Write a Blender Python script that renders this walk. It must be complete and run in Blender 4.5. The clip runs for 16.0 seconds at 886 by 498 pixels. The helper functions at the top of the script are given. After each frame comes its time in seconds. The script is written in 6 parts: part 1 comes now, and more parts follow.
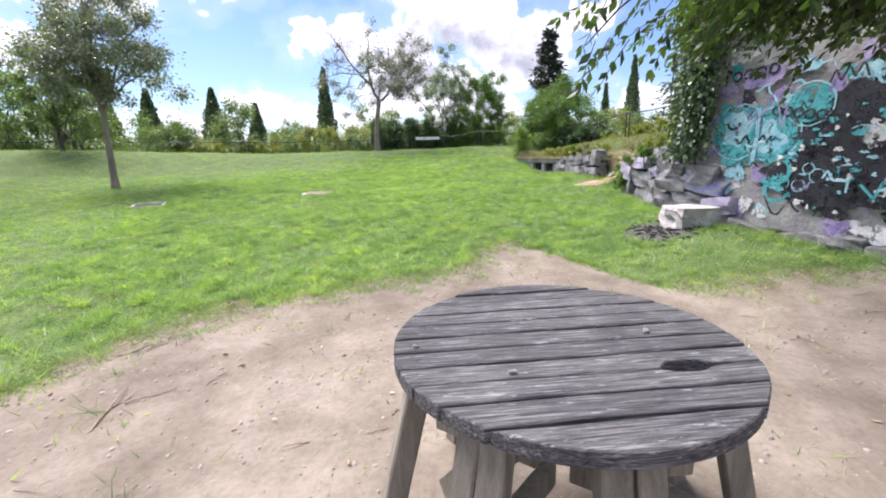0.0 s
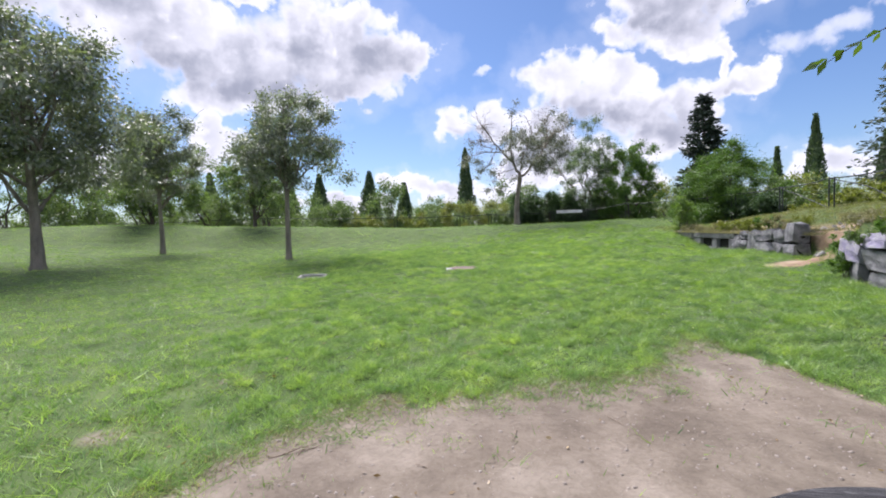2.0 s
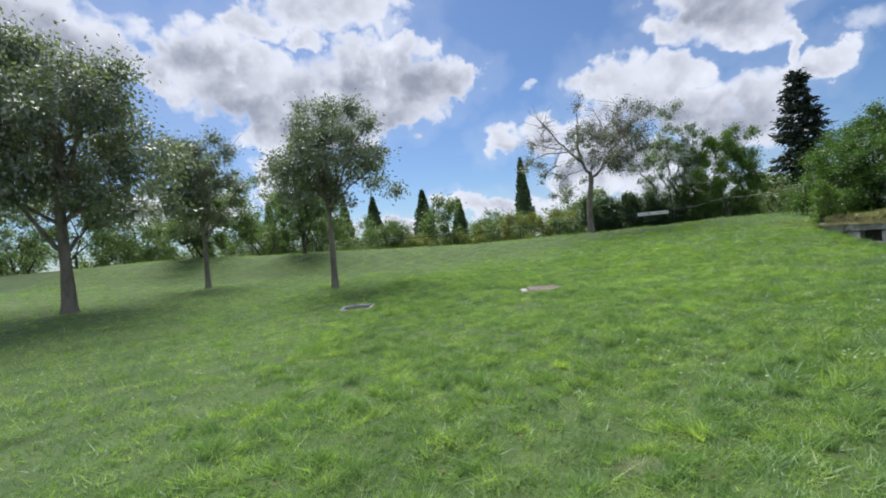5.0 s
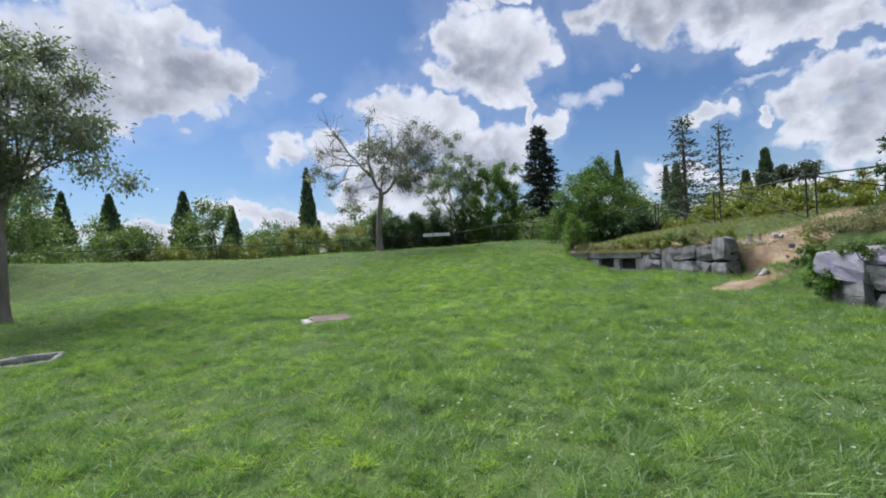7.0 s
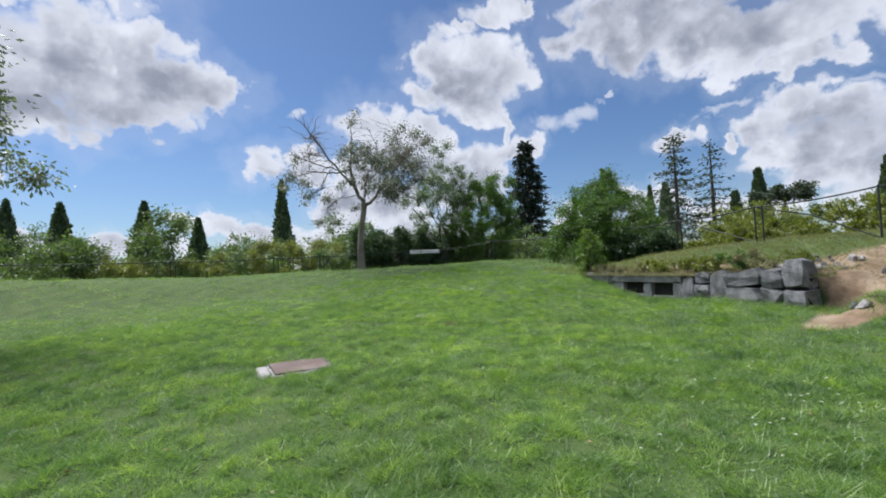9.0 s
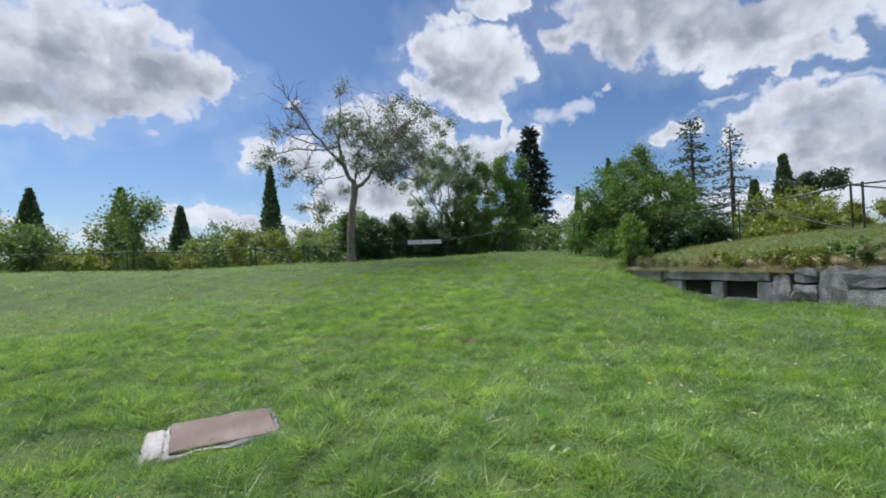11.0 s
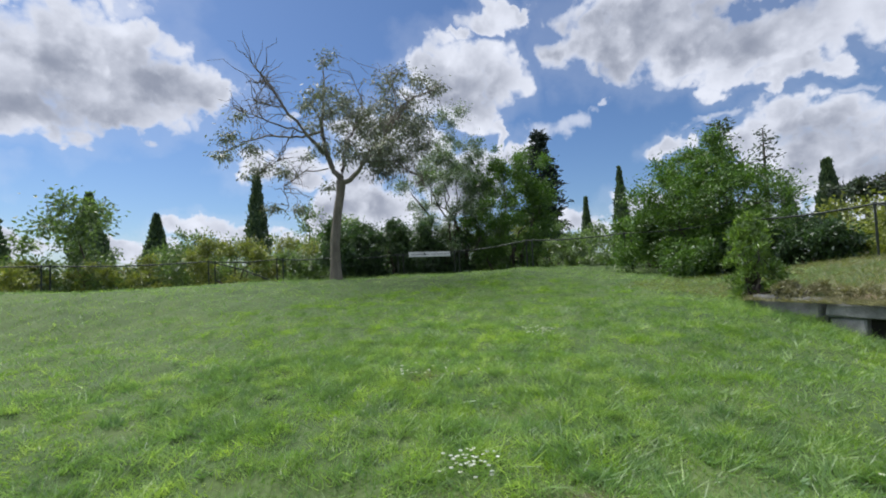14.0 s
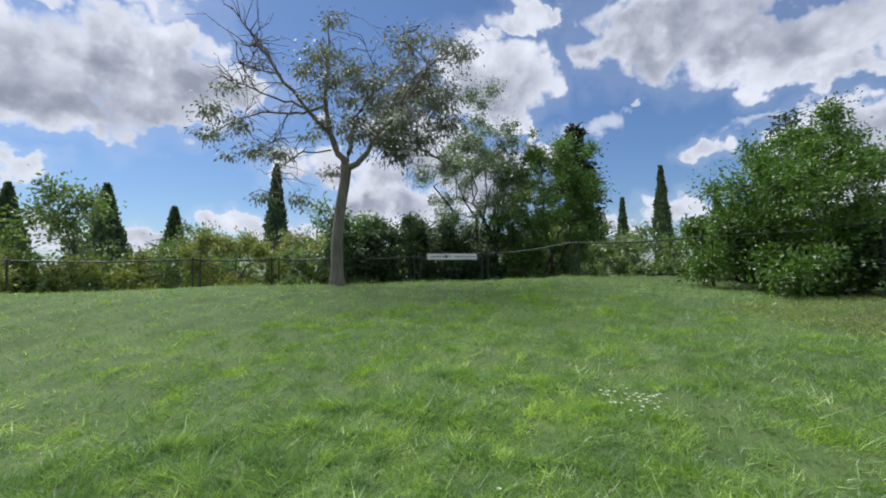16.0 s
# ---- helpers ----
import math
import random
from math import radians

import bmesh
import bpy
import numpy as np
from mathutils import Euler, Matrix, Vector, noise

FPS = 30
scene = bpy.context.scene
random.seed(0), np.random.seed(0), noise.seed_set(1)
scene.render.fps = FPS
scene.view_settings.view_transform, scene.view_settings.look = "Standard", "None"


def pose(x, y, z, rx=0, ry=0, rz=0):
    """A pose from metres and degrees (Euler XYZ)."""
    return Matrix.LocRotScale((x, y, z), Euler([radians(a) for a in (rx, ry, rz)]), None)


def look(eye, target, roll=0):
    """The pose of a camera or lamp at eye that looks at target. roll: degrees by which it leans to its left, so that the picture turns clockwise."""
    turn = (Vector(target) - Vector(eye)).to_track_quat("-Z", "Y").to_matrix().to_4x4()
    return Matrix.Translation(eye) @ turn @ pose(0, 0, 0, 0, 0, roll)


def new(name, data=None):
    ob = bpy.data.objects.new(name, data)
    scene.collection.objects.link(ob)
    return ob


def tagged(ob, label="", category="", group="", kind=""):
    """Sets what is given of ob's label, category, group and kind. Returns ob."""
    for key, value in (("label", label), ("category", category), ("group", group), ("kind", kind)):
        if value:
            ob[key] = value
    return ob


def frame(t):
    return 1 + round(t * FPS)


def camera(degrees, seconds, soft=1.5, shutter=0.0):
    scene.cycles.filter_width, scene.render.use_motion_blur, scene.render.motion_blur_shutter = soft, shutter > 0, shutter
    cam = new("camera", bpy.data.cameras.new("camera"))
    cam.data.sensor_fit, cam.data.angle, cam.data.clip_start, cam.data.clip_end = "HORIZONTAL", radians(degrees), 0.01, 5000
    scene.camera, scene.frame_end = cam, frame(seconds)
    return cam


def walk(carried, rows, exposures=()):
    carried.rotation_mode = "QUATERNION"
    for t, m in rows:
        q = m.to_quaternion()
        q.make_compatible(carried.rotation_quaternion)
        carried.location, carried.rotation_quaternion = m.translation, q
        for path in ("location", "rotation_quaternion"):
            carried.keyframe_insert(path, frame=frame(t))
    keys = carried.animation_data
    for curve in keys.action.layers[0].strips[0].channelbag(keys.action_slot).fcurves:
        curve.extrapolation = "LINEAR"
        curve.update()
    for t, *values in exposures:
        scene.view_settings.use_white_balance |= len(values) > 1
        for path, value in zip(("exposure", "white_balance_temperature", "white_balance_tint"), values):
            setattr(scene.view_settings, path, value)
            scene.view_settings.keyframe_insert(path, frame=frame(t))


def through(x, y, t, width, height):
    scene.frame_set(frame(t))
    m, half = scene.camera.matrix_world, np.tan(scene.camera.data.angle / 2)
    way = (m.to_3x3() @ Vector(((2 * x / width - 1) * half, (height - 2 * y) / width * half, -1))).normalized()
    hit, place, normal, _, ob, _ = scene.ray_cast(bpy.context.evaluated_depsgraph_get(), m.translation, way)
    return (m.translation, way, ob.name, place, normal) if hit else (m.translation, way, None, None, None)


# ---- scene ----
cam = camera(91.6, 16.0, 1.9)
PATH = [
    (0, (0.431, -2.897, 1.582), (1.124, -1.076, 1.131), -1.5),
    (0.5, (0.382, -2.834, 1.605), (0.931, -0.94, 1.274), -1.2),
    (1, (0.286, -2.664, 1.636), (0.708, -0.722, 1.415), -0.8),
    (1.5, (0.237, -2.5, 1.658), (0.541, -0.53, 1.497), -0.9),
    (2, (0.252, -2.235, 1.668), (0.383, -0.243, 1.559), -1.9),
    (2.5, (0.235, -1.914, 1.643), (0.18, 0.084, 1.569), -3.7),
    (3, (0.132, -1.561, 1.679), (-0.13, 0.421, 1.635), -5.6),
    (3.2, (0.174, -1.429, 1.652), (-0.157, 0.543, 1.618), -6.1),
    (5.3, (0.042, 0.117, 1.578), (0.039, 2.117, 1.565), -5.2),
    (5.5, (-0.006, 0.233, 1.602), (0.103, 2.23, 1.583), -4.7),
    (6, (0.071, 0.626, 1.592), (0.5, 2.579, 1.564), -4.3),
    (6.5, (0.188, 0.995, 1.616), (0.847, 2.883, 1.588), -4.0),
    (7, (0.263, 1.429, 1.637), (1.098, 3.246, 1.623), -3.5),
    (7.5, (0.368, 1.835, 1.629), (1.28, 3.615, 1.639), -3.0),
    (8, (0.461, 2.357, 1.657), (1.4, 4.123, 1.697), -2.4),
    (8.5, (0.534, 2.809, 1.69), (1.468, 4.577, 1.746), -2.3),
    (9, (0.668, 3.353, 1.696), (1.599, 5.123, 1.757), -2.8),
    (11.5, (1.627, 5.848, 1.674), (2.578, 7.607, 1.698), -2.4),
    (12, (1.752, 6.331, 1.687), (2.712, 8.086, 1.713), -2.4),
    (12.5, (1.927, 6.767, 1.678), (2.898, 8.516, 1.71), -2.8),
    (13, (2.143, 7.288, 1.711), (3.122, 9.031, 1.76), -3.1),
    (13.5, (2.306, 7.727, 1.759), (3.287, 9.469, 1.823), -2.8),
    (14, (2.593, 8.184, 1.786), (3.551, 9.938, 1.869), -2.3),
    (14.5, (2.812, 8.605, 1.794), (3.742, 10.373, 1.885), -1.6),
    (15, (3.08, 9.031, 1.81), (3.978, 10.816, 1.897), -1.1),
    (15.5, (3.334, 9.444, 1.869), (4.209, 11.241, 1.956), -0.7),
    (16, (3.556, 9.934, 1.901), (4.407, 11.741, 1.988), -0.8),
]
walk(cam, [(t, look(eye, target, roll)) for t, eye, target, roll in PATH],
     exposures=[(0, 1.32, 6300, 22), (0.5, 1.26, 6300, 23), (1, 1.14, 6300, 25), (1.5, 1.02, 6200, 23), (2, 0.87, 6150, 21), (3, 0.57, 6050, 16),
                (5.3, 0.48, 6040, 13), (8.5, 0.42, 6040, 13), (16, 0.42, 6040, 13)])

# ---------------------------------------------------------------- light
SUN_AZ, SUN_EL = -28.0, 58.0
world = bpy.data.worlds.new("sky")
scene.world = world
world.use_nodes = True


def build_sky():
    nt = world.node_tree
    nt.nodes.clear()
    N, L = nt.nodes.new, nt.links.new

    def m(op, a, b=None, c=None):
        n = N("ShaderNodeMath")
        n.operation = op
        for k, v in enumerate((a, b, c)):
            if v is None:
                continue
            if isinstance(v, (int, float)):
                n.inputs[k].default_value = v
            else:
                L(v, n.inputs[k])
        return n.outputs[0]

    def vm(op, *args):
        n = N("ShaderNodeVectorMath")
        n.operation = op
        for k, v in enumerate(args):
            if isinstance(v, tuple):
                n.inputs[k].default_value = v
            else:
                L(v, n.inputs[k])
        return n.outputs["Value"] if op == "DOT_PRODUCT" else n.outputs["Vector"]

    def step(value, lo, hi):
        n = N("ShaderNodeMapRange")
        n.interpolation_type = "SMOOTHSTEP"
        n.inputs[1].default_value, n.inputs[2].default_value = lo, hi
        L(value, n.inputs[0])
        return n.outputs[0]

    tc = N("ShaderNodeTexCoord")

    def noise_at(scale, detail, roughness):
        n = N("ShaderNodeTexNoise")
        n.inputs["Scale"].default_value, n.inputs["Detail"].default_value = scale, detail
        n.inputs["Roughness"].default_value = roughness
        L(tc.outputs["Generated"], n.inputs["Vector"])
        return n

    big, curl = noise_at(6.5, 7.0, 0.58), noise_at(15.0, 5.0, 0.52)
    cells = N("ShaderNodeTexVoronoi")
    cells.inputs["Scale"].default_value, cells.inputs["Detail"].default_value = 24.0, 1.2
    bent = vm("MULTIPLY_ADD", curl.outputs["Color"], (0.09, 0.09, 0.09), tc.outputs["Generated"])
    L(bent, cells.inputs["Vector"])
    billow = cells.outputs["Distance"]
    xyz = N("ShaderNodeSeparateXYZ")
    L(tc.outputs["Generated"], xyz.inputs[0])
    az = m("MULTIPLY", m("ARCTAN2", xyz.outputs[0], xyz.outputs[1]), 57.2958)
    el = m("MULTIPLY", m("ARCSINE", xyz.outputs[2]), 57.2958)
    flat = N("ShaderNodeCombineXYZ")
    L(az, flat.inputs[0])
    L(el, flat.inputs[1])
    # edges curl by a degree or two
    shift = vm("MULTIPLY_ADD", curl.outputs["Color"], (9.0, 7.0, 0.0), (-4.5, -3.5, 0.0))
    where = vm("ADD", flat.outputs[0], shift)

    def heap(lobes, blend=0.25):
        """0 at the heart of a cloud, 1 at its edge; a lobe is azimuth, elevation, half width, half height in degrees."""
        near = None
        for a, e, ra, re in lobes:
            off = vm("MULTIPLY_ADD", where, (1 / ra, 1 / re, 0.0), (-a / ra, -e / re, 0.0))
            d = vm("DOT_PRODUCT", off, off)
            near = d if near is None else m("SMOOTH_MIN", near, d, blend)
        return near

    west = heap([(-46, 23.4, 10, 4.5), (-49.4, 18.9, 6.1, 3), (-41.5, 21.5, 6.6, 2.7), (-21.7, 20.4, 11.8, 4.7), (-12.2, 22, 8.1, 4.7), (-7.3, 24.4, 5.2, 2.7), (-4.3, 20.6, 5.9, 3.0),
                 (0.6, 20.6, 4.0, 2), (-26.9, 22.7, 5.3, 3), (-17.8, 17, 8.6, 2.7), (-23.4, 14.9, 4.8, 1.9), (-25, 27.4, 4, 2), (-18.9, 26.7, 2.5, 1.4), (-29.7, 23.3, 6, 4.2), (-34, 21.9, 4.7, 2.6),
                 (-51.4, 12.3, 3, 1.8), (-23.8, 10.4, 3.1, 3.1), (-15, 30, 9, 3), (-16, 15.8, 7, 2.2), (-8, 17.8, 7, 2.2)])
    ridge = heap([(5.1, 13.1, 2.7, 2), (10.3, 13, 3.4, 2.3), (19.1, 17.3, 4.7, 3.3), (23, 15.1, 5, 3.5), (26.9, 16.9, 3, 2.5), (17.4, 11.7, 4.3, 3.2), (29.1, 12.4, 5.3, 3.1), (34.1, 12.5, 3.3, 3.1),
                  (36.7, 13.8, 3.1, 2), (31.2, 9.2, 5.3, 3), (15.1, 6.5, 4.5, 3), (20.7, 7.5, 5.2, 3.2), (39.3, 13.9, 2.5, 1.3), (11.4, 4, 4.8, 1.8), (15.9, 8.9, 4.3, 3.6), (25, 4.5, 7, 2.2)])
    tower = heap([(28.3, 25.5, 4.4, 3.3), (32.5, 25.9, 6, 2.8), (36.9, 23.6, 3.9, 2.9), (31.5, 21.8, 6.8, 3), (33.7, 19.6, 4.1, 1.9), (36.9, 17.2, 1.3, 2.1), (25.8, 21.7, 3, 1.7), (36.6, 30.3, 4.1, 1.3),
                  (33.1, 28.9, 2.1, 0.8), (40.3, 30.5, 2.2, 0.7)])
    roof = heap([(47.8, 25.2, 5, 2.7), (53, 25, 6.8, 3.7), (59.5, 23.4, 6.6, 3.8), (65.6, 21.6, 6.2, 3.4), (70.5, 20.9, 4.9, 2.9), (63, 19.6, 5.6, 1.7), (68.6, 18.2, 4.1, 1.4), (58.1, 28.6, 12.5, 3.1),
                 (71.2, 17.9, 1.8, 1.1), (76, 22.4, 6, 3.4)])
    east = heap([(65.5, 13, 2.8, 2.4), (68.8, 13.6, 3.2, 2.6), (72.1, 13, 2.8, 2.3), (75.8, 10.7, 4, 3.1), (69, 10, 5.1, 2.7), (65.8, 9.2, 3.7, 1.7), (71.3, 7, 5.4, 2.4), (62.5, 12.2, 0.9, 0.6),
                 (76, 17.5, 1.6, 1.2), (57.2, 13.4, 2.4, 1.1), (85, 14, 7, 5), (78, 5, 9, 3)])
    low = heap([(-2.4, 5.9, 2.5, 1.3), (1.1, 5.2, 4.5, 1.6), (5.4, 4.8, 3.2, 1.4), (-16.6, 4.1, 4.3, 1.5), (-19.7, 10.3, 2.6, 1.1), (-8, 3.5, 5, 1.2), (54, 6.5, 3.9, 1.6), (46, 4.5, 5, 1.8), (62, 4.5, 6, 1.6), (-34, 7, 8, 2.5)])
    wisps = heap([(42.7, 16.4, 3.4, 2), (46.6, 17.5, 2.8, 1.6), (49.7, 19, 1, 0.6), (9.4, 18.7, 1.3, 1.0), (73.4, 15.4, 1.9, 0.9), (-9, 28, 5, 1.6), (61, 15.5, 3, 0.8)], 0.2)
    near = west
    for other in (ridge, tower, roof, east, low):
        near = m("SMOOTH_MIN", near, other, 0.15)
    # behind and above the walk the broken cloud goes on
    aside = step(el, 31.0, 38.0)
    behind = step(m("ABSOLUTE", m("SUBTRACT", az, 15.0)), 72.0, 92.0)
    out = m("MAXIMUM", aside, behind)
    rest = m("ADD", m("MULTIPLY_ADD", big.outputs["Fac"], -6.0, 3.9), m("MULTIPLY_ADD", out, -4.0, 4.0))
    near = m("MINIMUM", near, rest)
    edge = m("ADD", near, m("MULTIPLY_ADD", billow, 0.8, -0.42))
    cover = step(m("MULTIPLY_ADD", curl.outputs["Fac"], 0.5, m("ADD", edge, -0.25)), 1.62, 0.66)
    thin = m("MULTIPLY", step(m("ADD", wisps, m("MULTIPLY_ADD", billow, 0.8, -0.3)), 1.3, 0.2), 0.62)
    haze = m("MULTIPLY", step(edge, 4.0, 1.0), 0.14)
    cover = m("MAXIMUM", m("MAXIMUM", cover, thin), haze)
    # shaded bellies
    shade = heap([(33, 22.6, 5.2, 2.6), (56, 25.8, 10.5, 3.6), (65, 23.2, 8, 2.6), (52, 23.6, 5, 2.2), (70, 10.6, 5, 2.8), (76, 9, 6, 3), (-20, 18.2, 11, 2.8), (-45, 21.5, 9, 3.0), (-30, 22, 6, 2.6),
                  (-8, 21.5, 6.5, 2.0), (24, 12.2, 7, 2.0), (32, 9.8, 5, 2.0), (9, 12.0, 3.5, 0.9), (18, 8, 5, 1.6), (-13, 17.5, 9, 3.2), (-4, 20, 5.5, 2.2), (-12, 22.5, 7, 3)], 0.5)
    grey = m("MAXIMUM", step(m("ADD", shade, m("MULTIPLY_ADD", billow, 1.0, -0.5)), 2.4, -0.3), m("MULTIPLY", step(rest, 0.8, -0.6), 0.8))
    depth = m("SUBTRACT", 1.0, step(edge, -0.1, 1.35))
    lump = m("MULTIPLY_ADD", curl.outputs["Fac"], 2.2, m("MULTIPLY_ADD", billow, 0.6, -1.20))
    grey = m("ADD", m("MULTIPLY", grey, m("MULTIPLY_ADD", lump, 0.5, 0.50)), m("MULTIPLY", depth, m("ADD", lump, 0.18)))
    grey = step(grey, -0.35, 1.55)
    tone = N("ShaderNodeMix")
    tone.data_type = "RGBA"
    tone.inputs[6].default_value = CLOUD_RIM
    tone.inputs[7].default_value = CLOUD_BODY
    L(grey, tone.inputs[0])
    sky = N("ShaderNodeTexSky")
    sky.sky_type, sky.sun_disc = "NISHITA", False
    sky.sun_elevation, sky.sun_rotation = radians(SUN_EL), radians(SUN_AZ)
    sky.air_density, sky.dust_density, sky.ozone_density = 1.0, 0.6, 2.0
    dim = N("ShaderNodeMix")
    dim.data_type, dim.blend_type = "RGBA", "MULTIPLY"
    dim.inputs[0].default_value = 1.0
    L(sky.outputs[0], dim.inputs[6])
    dim.inputs[7].default_value = (SKY * 0.80, SKY * 0.93, SKY * 1.06, 1)
    mix = N("ShaderNodeMix")
    mix.data_type = "RGBA"
    L(cover, mix.inputs[0])
    L(dim.outputs[2], mix.inputs[6])
    L(tone.outputs[2], mix.inputs[7])
    bg = N("ShaderNodeBackground")
    L(mix.outputs[2], bg.inputs[0])
    L(bg.outputs[0], N("ShaderNodeOutputWorld").inputs[0])


SKY = 0.070
CLOUD_RIM = (0.66, 0.67, 0.69, 1)
CLOUD_BODY = (0.225, 0.243, 0.285, 1)
build_sky()
sun_data = bpy.data.lights.new("sun", "SUN")
sun_data.energy, sun_data.angle, sun_data.color = 3.9, radians(40), (1.0, 0.95, 0.86)
sun = new("sun", sun_data)
sun.matrix_world = look((0, 0, 0), (-math.sin(radians(SUN_AZ)) * math.cos(radians(SUN_EL)),
                                    -math.cos(radians(SUN_AZ)) * math.cos(radians(SUN_EL)), -math.sin(radians(SUN_EL))))


# ---------------------------------------------------------------- materials
def material(name):
    mat = bpy.data.materials.new(name)
    mat.use_nodes = True
    nt = mat.node_tree
    return mat, nt, nt.nodes["Principled BSDF"]


def noise_tex(nt, scale, detail=5.0, rough=0.6, coords="Object", stretch=None):
    tc = nt.nodes.new("ShaderNodeTexCoord")
    n = nt.nodes.new("ShaderNodeTexNoise")
    n.inputs["Scale"].default_value, n.inputs["Detail"].default_value, n.inputs["Roughness"].default_value = scale, detail, rough
    if stretch:
        mp = nt.nodes.new("ShaderNodeMapping")
        mp.inputs["Scale"].default_value = stretch
        nt.links.new(tc.outputs[coords], mp.inputs[0])
        nt.links.new(mp.outputs[0], n.inputs["Vector"])
    else:
        nt.links.new(tc.outputs[coords], n.inputs["Vector"])
    return n.outputs["Fac"]


def ramp(nt, fac, stops):
    r = nt.nodes.new("ShaderNodeValToRGB")
    while len(r.color_ramp.elements) < len(stops):
        r.color_ramp.elements.new(0.5)
    for e, (p, c) in zip(r.color_ramp.elements, stops):
        e.position, e.color = p, (*c, 1)
    nt.links.new(fac, r.inputs[0])
    return r.outputs[0]


def mixed(nt, fac, a, b, blend="MIX"):
    n = nt.nodes.new("ShaderNodeMix")
    n.data_type, n.blend_type = "RGBA", blend
    for k, v in ((0, fac), (6, a), (7, b)):
        if isinstance(v, (int, float)):
            n.inputs[k].default_value = v
        elif isinstance(v, tuple):
            n.inputs[k].default_value = (*v, 1)
        else:
            nt.links.new(v, n.inputs[k])
    return n.outputs[2]


def bump(nt, bsdf, height, strength, distance=0.02):
    b = nt.nodes.new("ShaderNodeBump")
    b.inputs["Strength"].default_value, b.inputs["Distance"].default_value = strength, distance
    nt.links.new(height, b.inputs["Height"])
    nt.links.new(b.outputs[0], bsdf.inputs["Normal"])


def surface(name, stops, scale, rough=0.9, fine=40.0, relief=0.5, distance=0.02, metal=0.0, coords="Object", stretch=None, per_piece=0.0):
    """A worn surface: colour at a coarse scale, grain at a fine one, relief from both."""
    mat, nt, bsdf = material(name)
    coarse = noise_tex(nt, scale, coords=coords, stretch=stretch)
    grain = noise_tex(nt, fine, 4.0, coords=coords, stretch=stretch)
    col = ramp(nt, coarse, stops)
    col = mixed(nt, 0.45, col, ramp(nt, grain, [(0.3, (0.45, 0.45, 0.45)), (0.7, (1.0, 1.0, 1.0))]), "MULTIPLY")
    if per_piece:
        info = nt.nodes.new("ShaderNodeObjectInfo")
        v = ramp(nt, info.outputs["Random"], [(0.0, (1 - per_piece,) * 3), (1.0, (1.0, 1.0, 1.0))])
        col = mixed(nt, 1.0, col, v, "MULTIPLY")
    nt.links.new(col, bsdf.inputs["Base Color"])
    bsdf.inputs["Roughness"].default_value, bsdf.inputs["Metallic"].default_value = rough, metal
    both = nt.nodes.new("ShaderNodeMath")
    both.operation = "ADD"
    nt.links.new(coarse, both.inputs[0])
    nt.links.new(grain, both.inputs[1])
    bump(nt, bsdf, both.outputs[0], relief, distance)
    return mat


def leafage(name, dark, light, through=0.45, gloss=0.12, patches=0.9, tufts=0.0):
    """Leaves: each one its own shade, light passing through."""
    mat, nt, bsdf = material(name)
    nt.nodes.remove(bsdf)
    geo = nt.nodes.new("ShaderNodeNewGeometry")
    patch = noise_tex(nt, patches, 3.0)
    col = ramp(nt, geo.outputs["Random Per Island"], [(0.0, dark), (0.75, light), (1.0, tuple(min(1, c * 1.35) for c in light))])
    col = mixed(nt, 0.5, col, ramp(nt, patch, [(0.35, (0.55, 0.6, 0.6)), (0.65, (1.0, 1.0, 0.9))]), "MULTIPLY")
    if tufts:
        at = nt.nodes.new("ShaderNodeAttribute")
        at.attribute_name = "tint"
        col = mixed(nt, 1.0, col, ramp(nt, at.outputs["Fac"], [(0.0, (0.70, 0.78, 0.80)), (0.5, (0.96, 0.98, 0.97)), (0.88, (1.12, 1.08, 1.0)), (1.0, (1.35, 1.24, 1.05))]), "MULTIPLY")
        near = noise_tex(nt, tufts, 4.0)
        col = mixed(nt, 0.75, col, ramp(nt, near, [(0.34, (0.62, 0.70, 0.70)), (0.48, (0.90, 0.93, 0.90)), (0.64, (1.14, 1.08, 0.86))]), "MULTIPLY")
        close = noise_tex(nt, tufts * 3.2, 4.0)
        col = mixed(nt, 0.7, col, ramp(nt, close, [(0.36, (0.55, 0.64, 0.64)), (0.48, (0.90, 0.93, 0.90)), (0.64, (1.15, 1.10, 0.98))]), "MULTIPLY")
    dif, tra, glo = (nt.nodes.new("ShaderNodeBsdf" + k) for k in ("Diffuse", "Translucent", "Glossy"))
    warm = mixed(nt, 1.0, col, (1.25, 1.3, 0.6), "MULTIPLY")
    nt.links.new(col, dif.inputs["Color"])
    nt.links.new(warm, tra.inputs["Color"])
    glo.inputs["Roughness"].default_value = 0.42
    a, b = nt.nodes.new("ShaderNodeMixShader"), nt.nodes.new("ShaderNodeMixShader")
    a.inputs[0].default_value, b.inputs[0].default_value = through, gloss
    nt.links.new(dif.outputs[0], a.inputs[1])
    nt.links.new(tra.outputs[0], a.inputs[2])
    nt.links.new(a.outputs[0], b.inputs[1])
    nt.links.new(glo.outputs[0], b.inputs[2])
    nt.links.new(b.outputs[0], nt.nodes["Material Output"].inputs[0])
    return mat


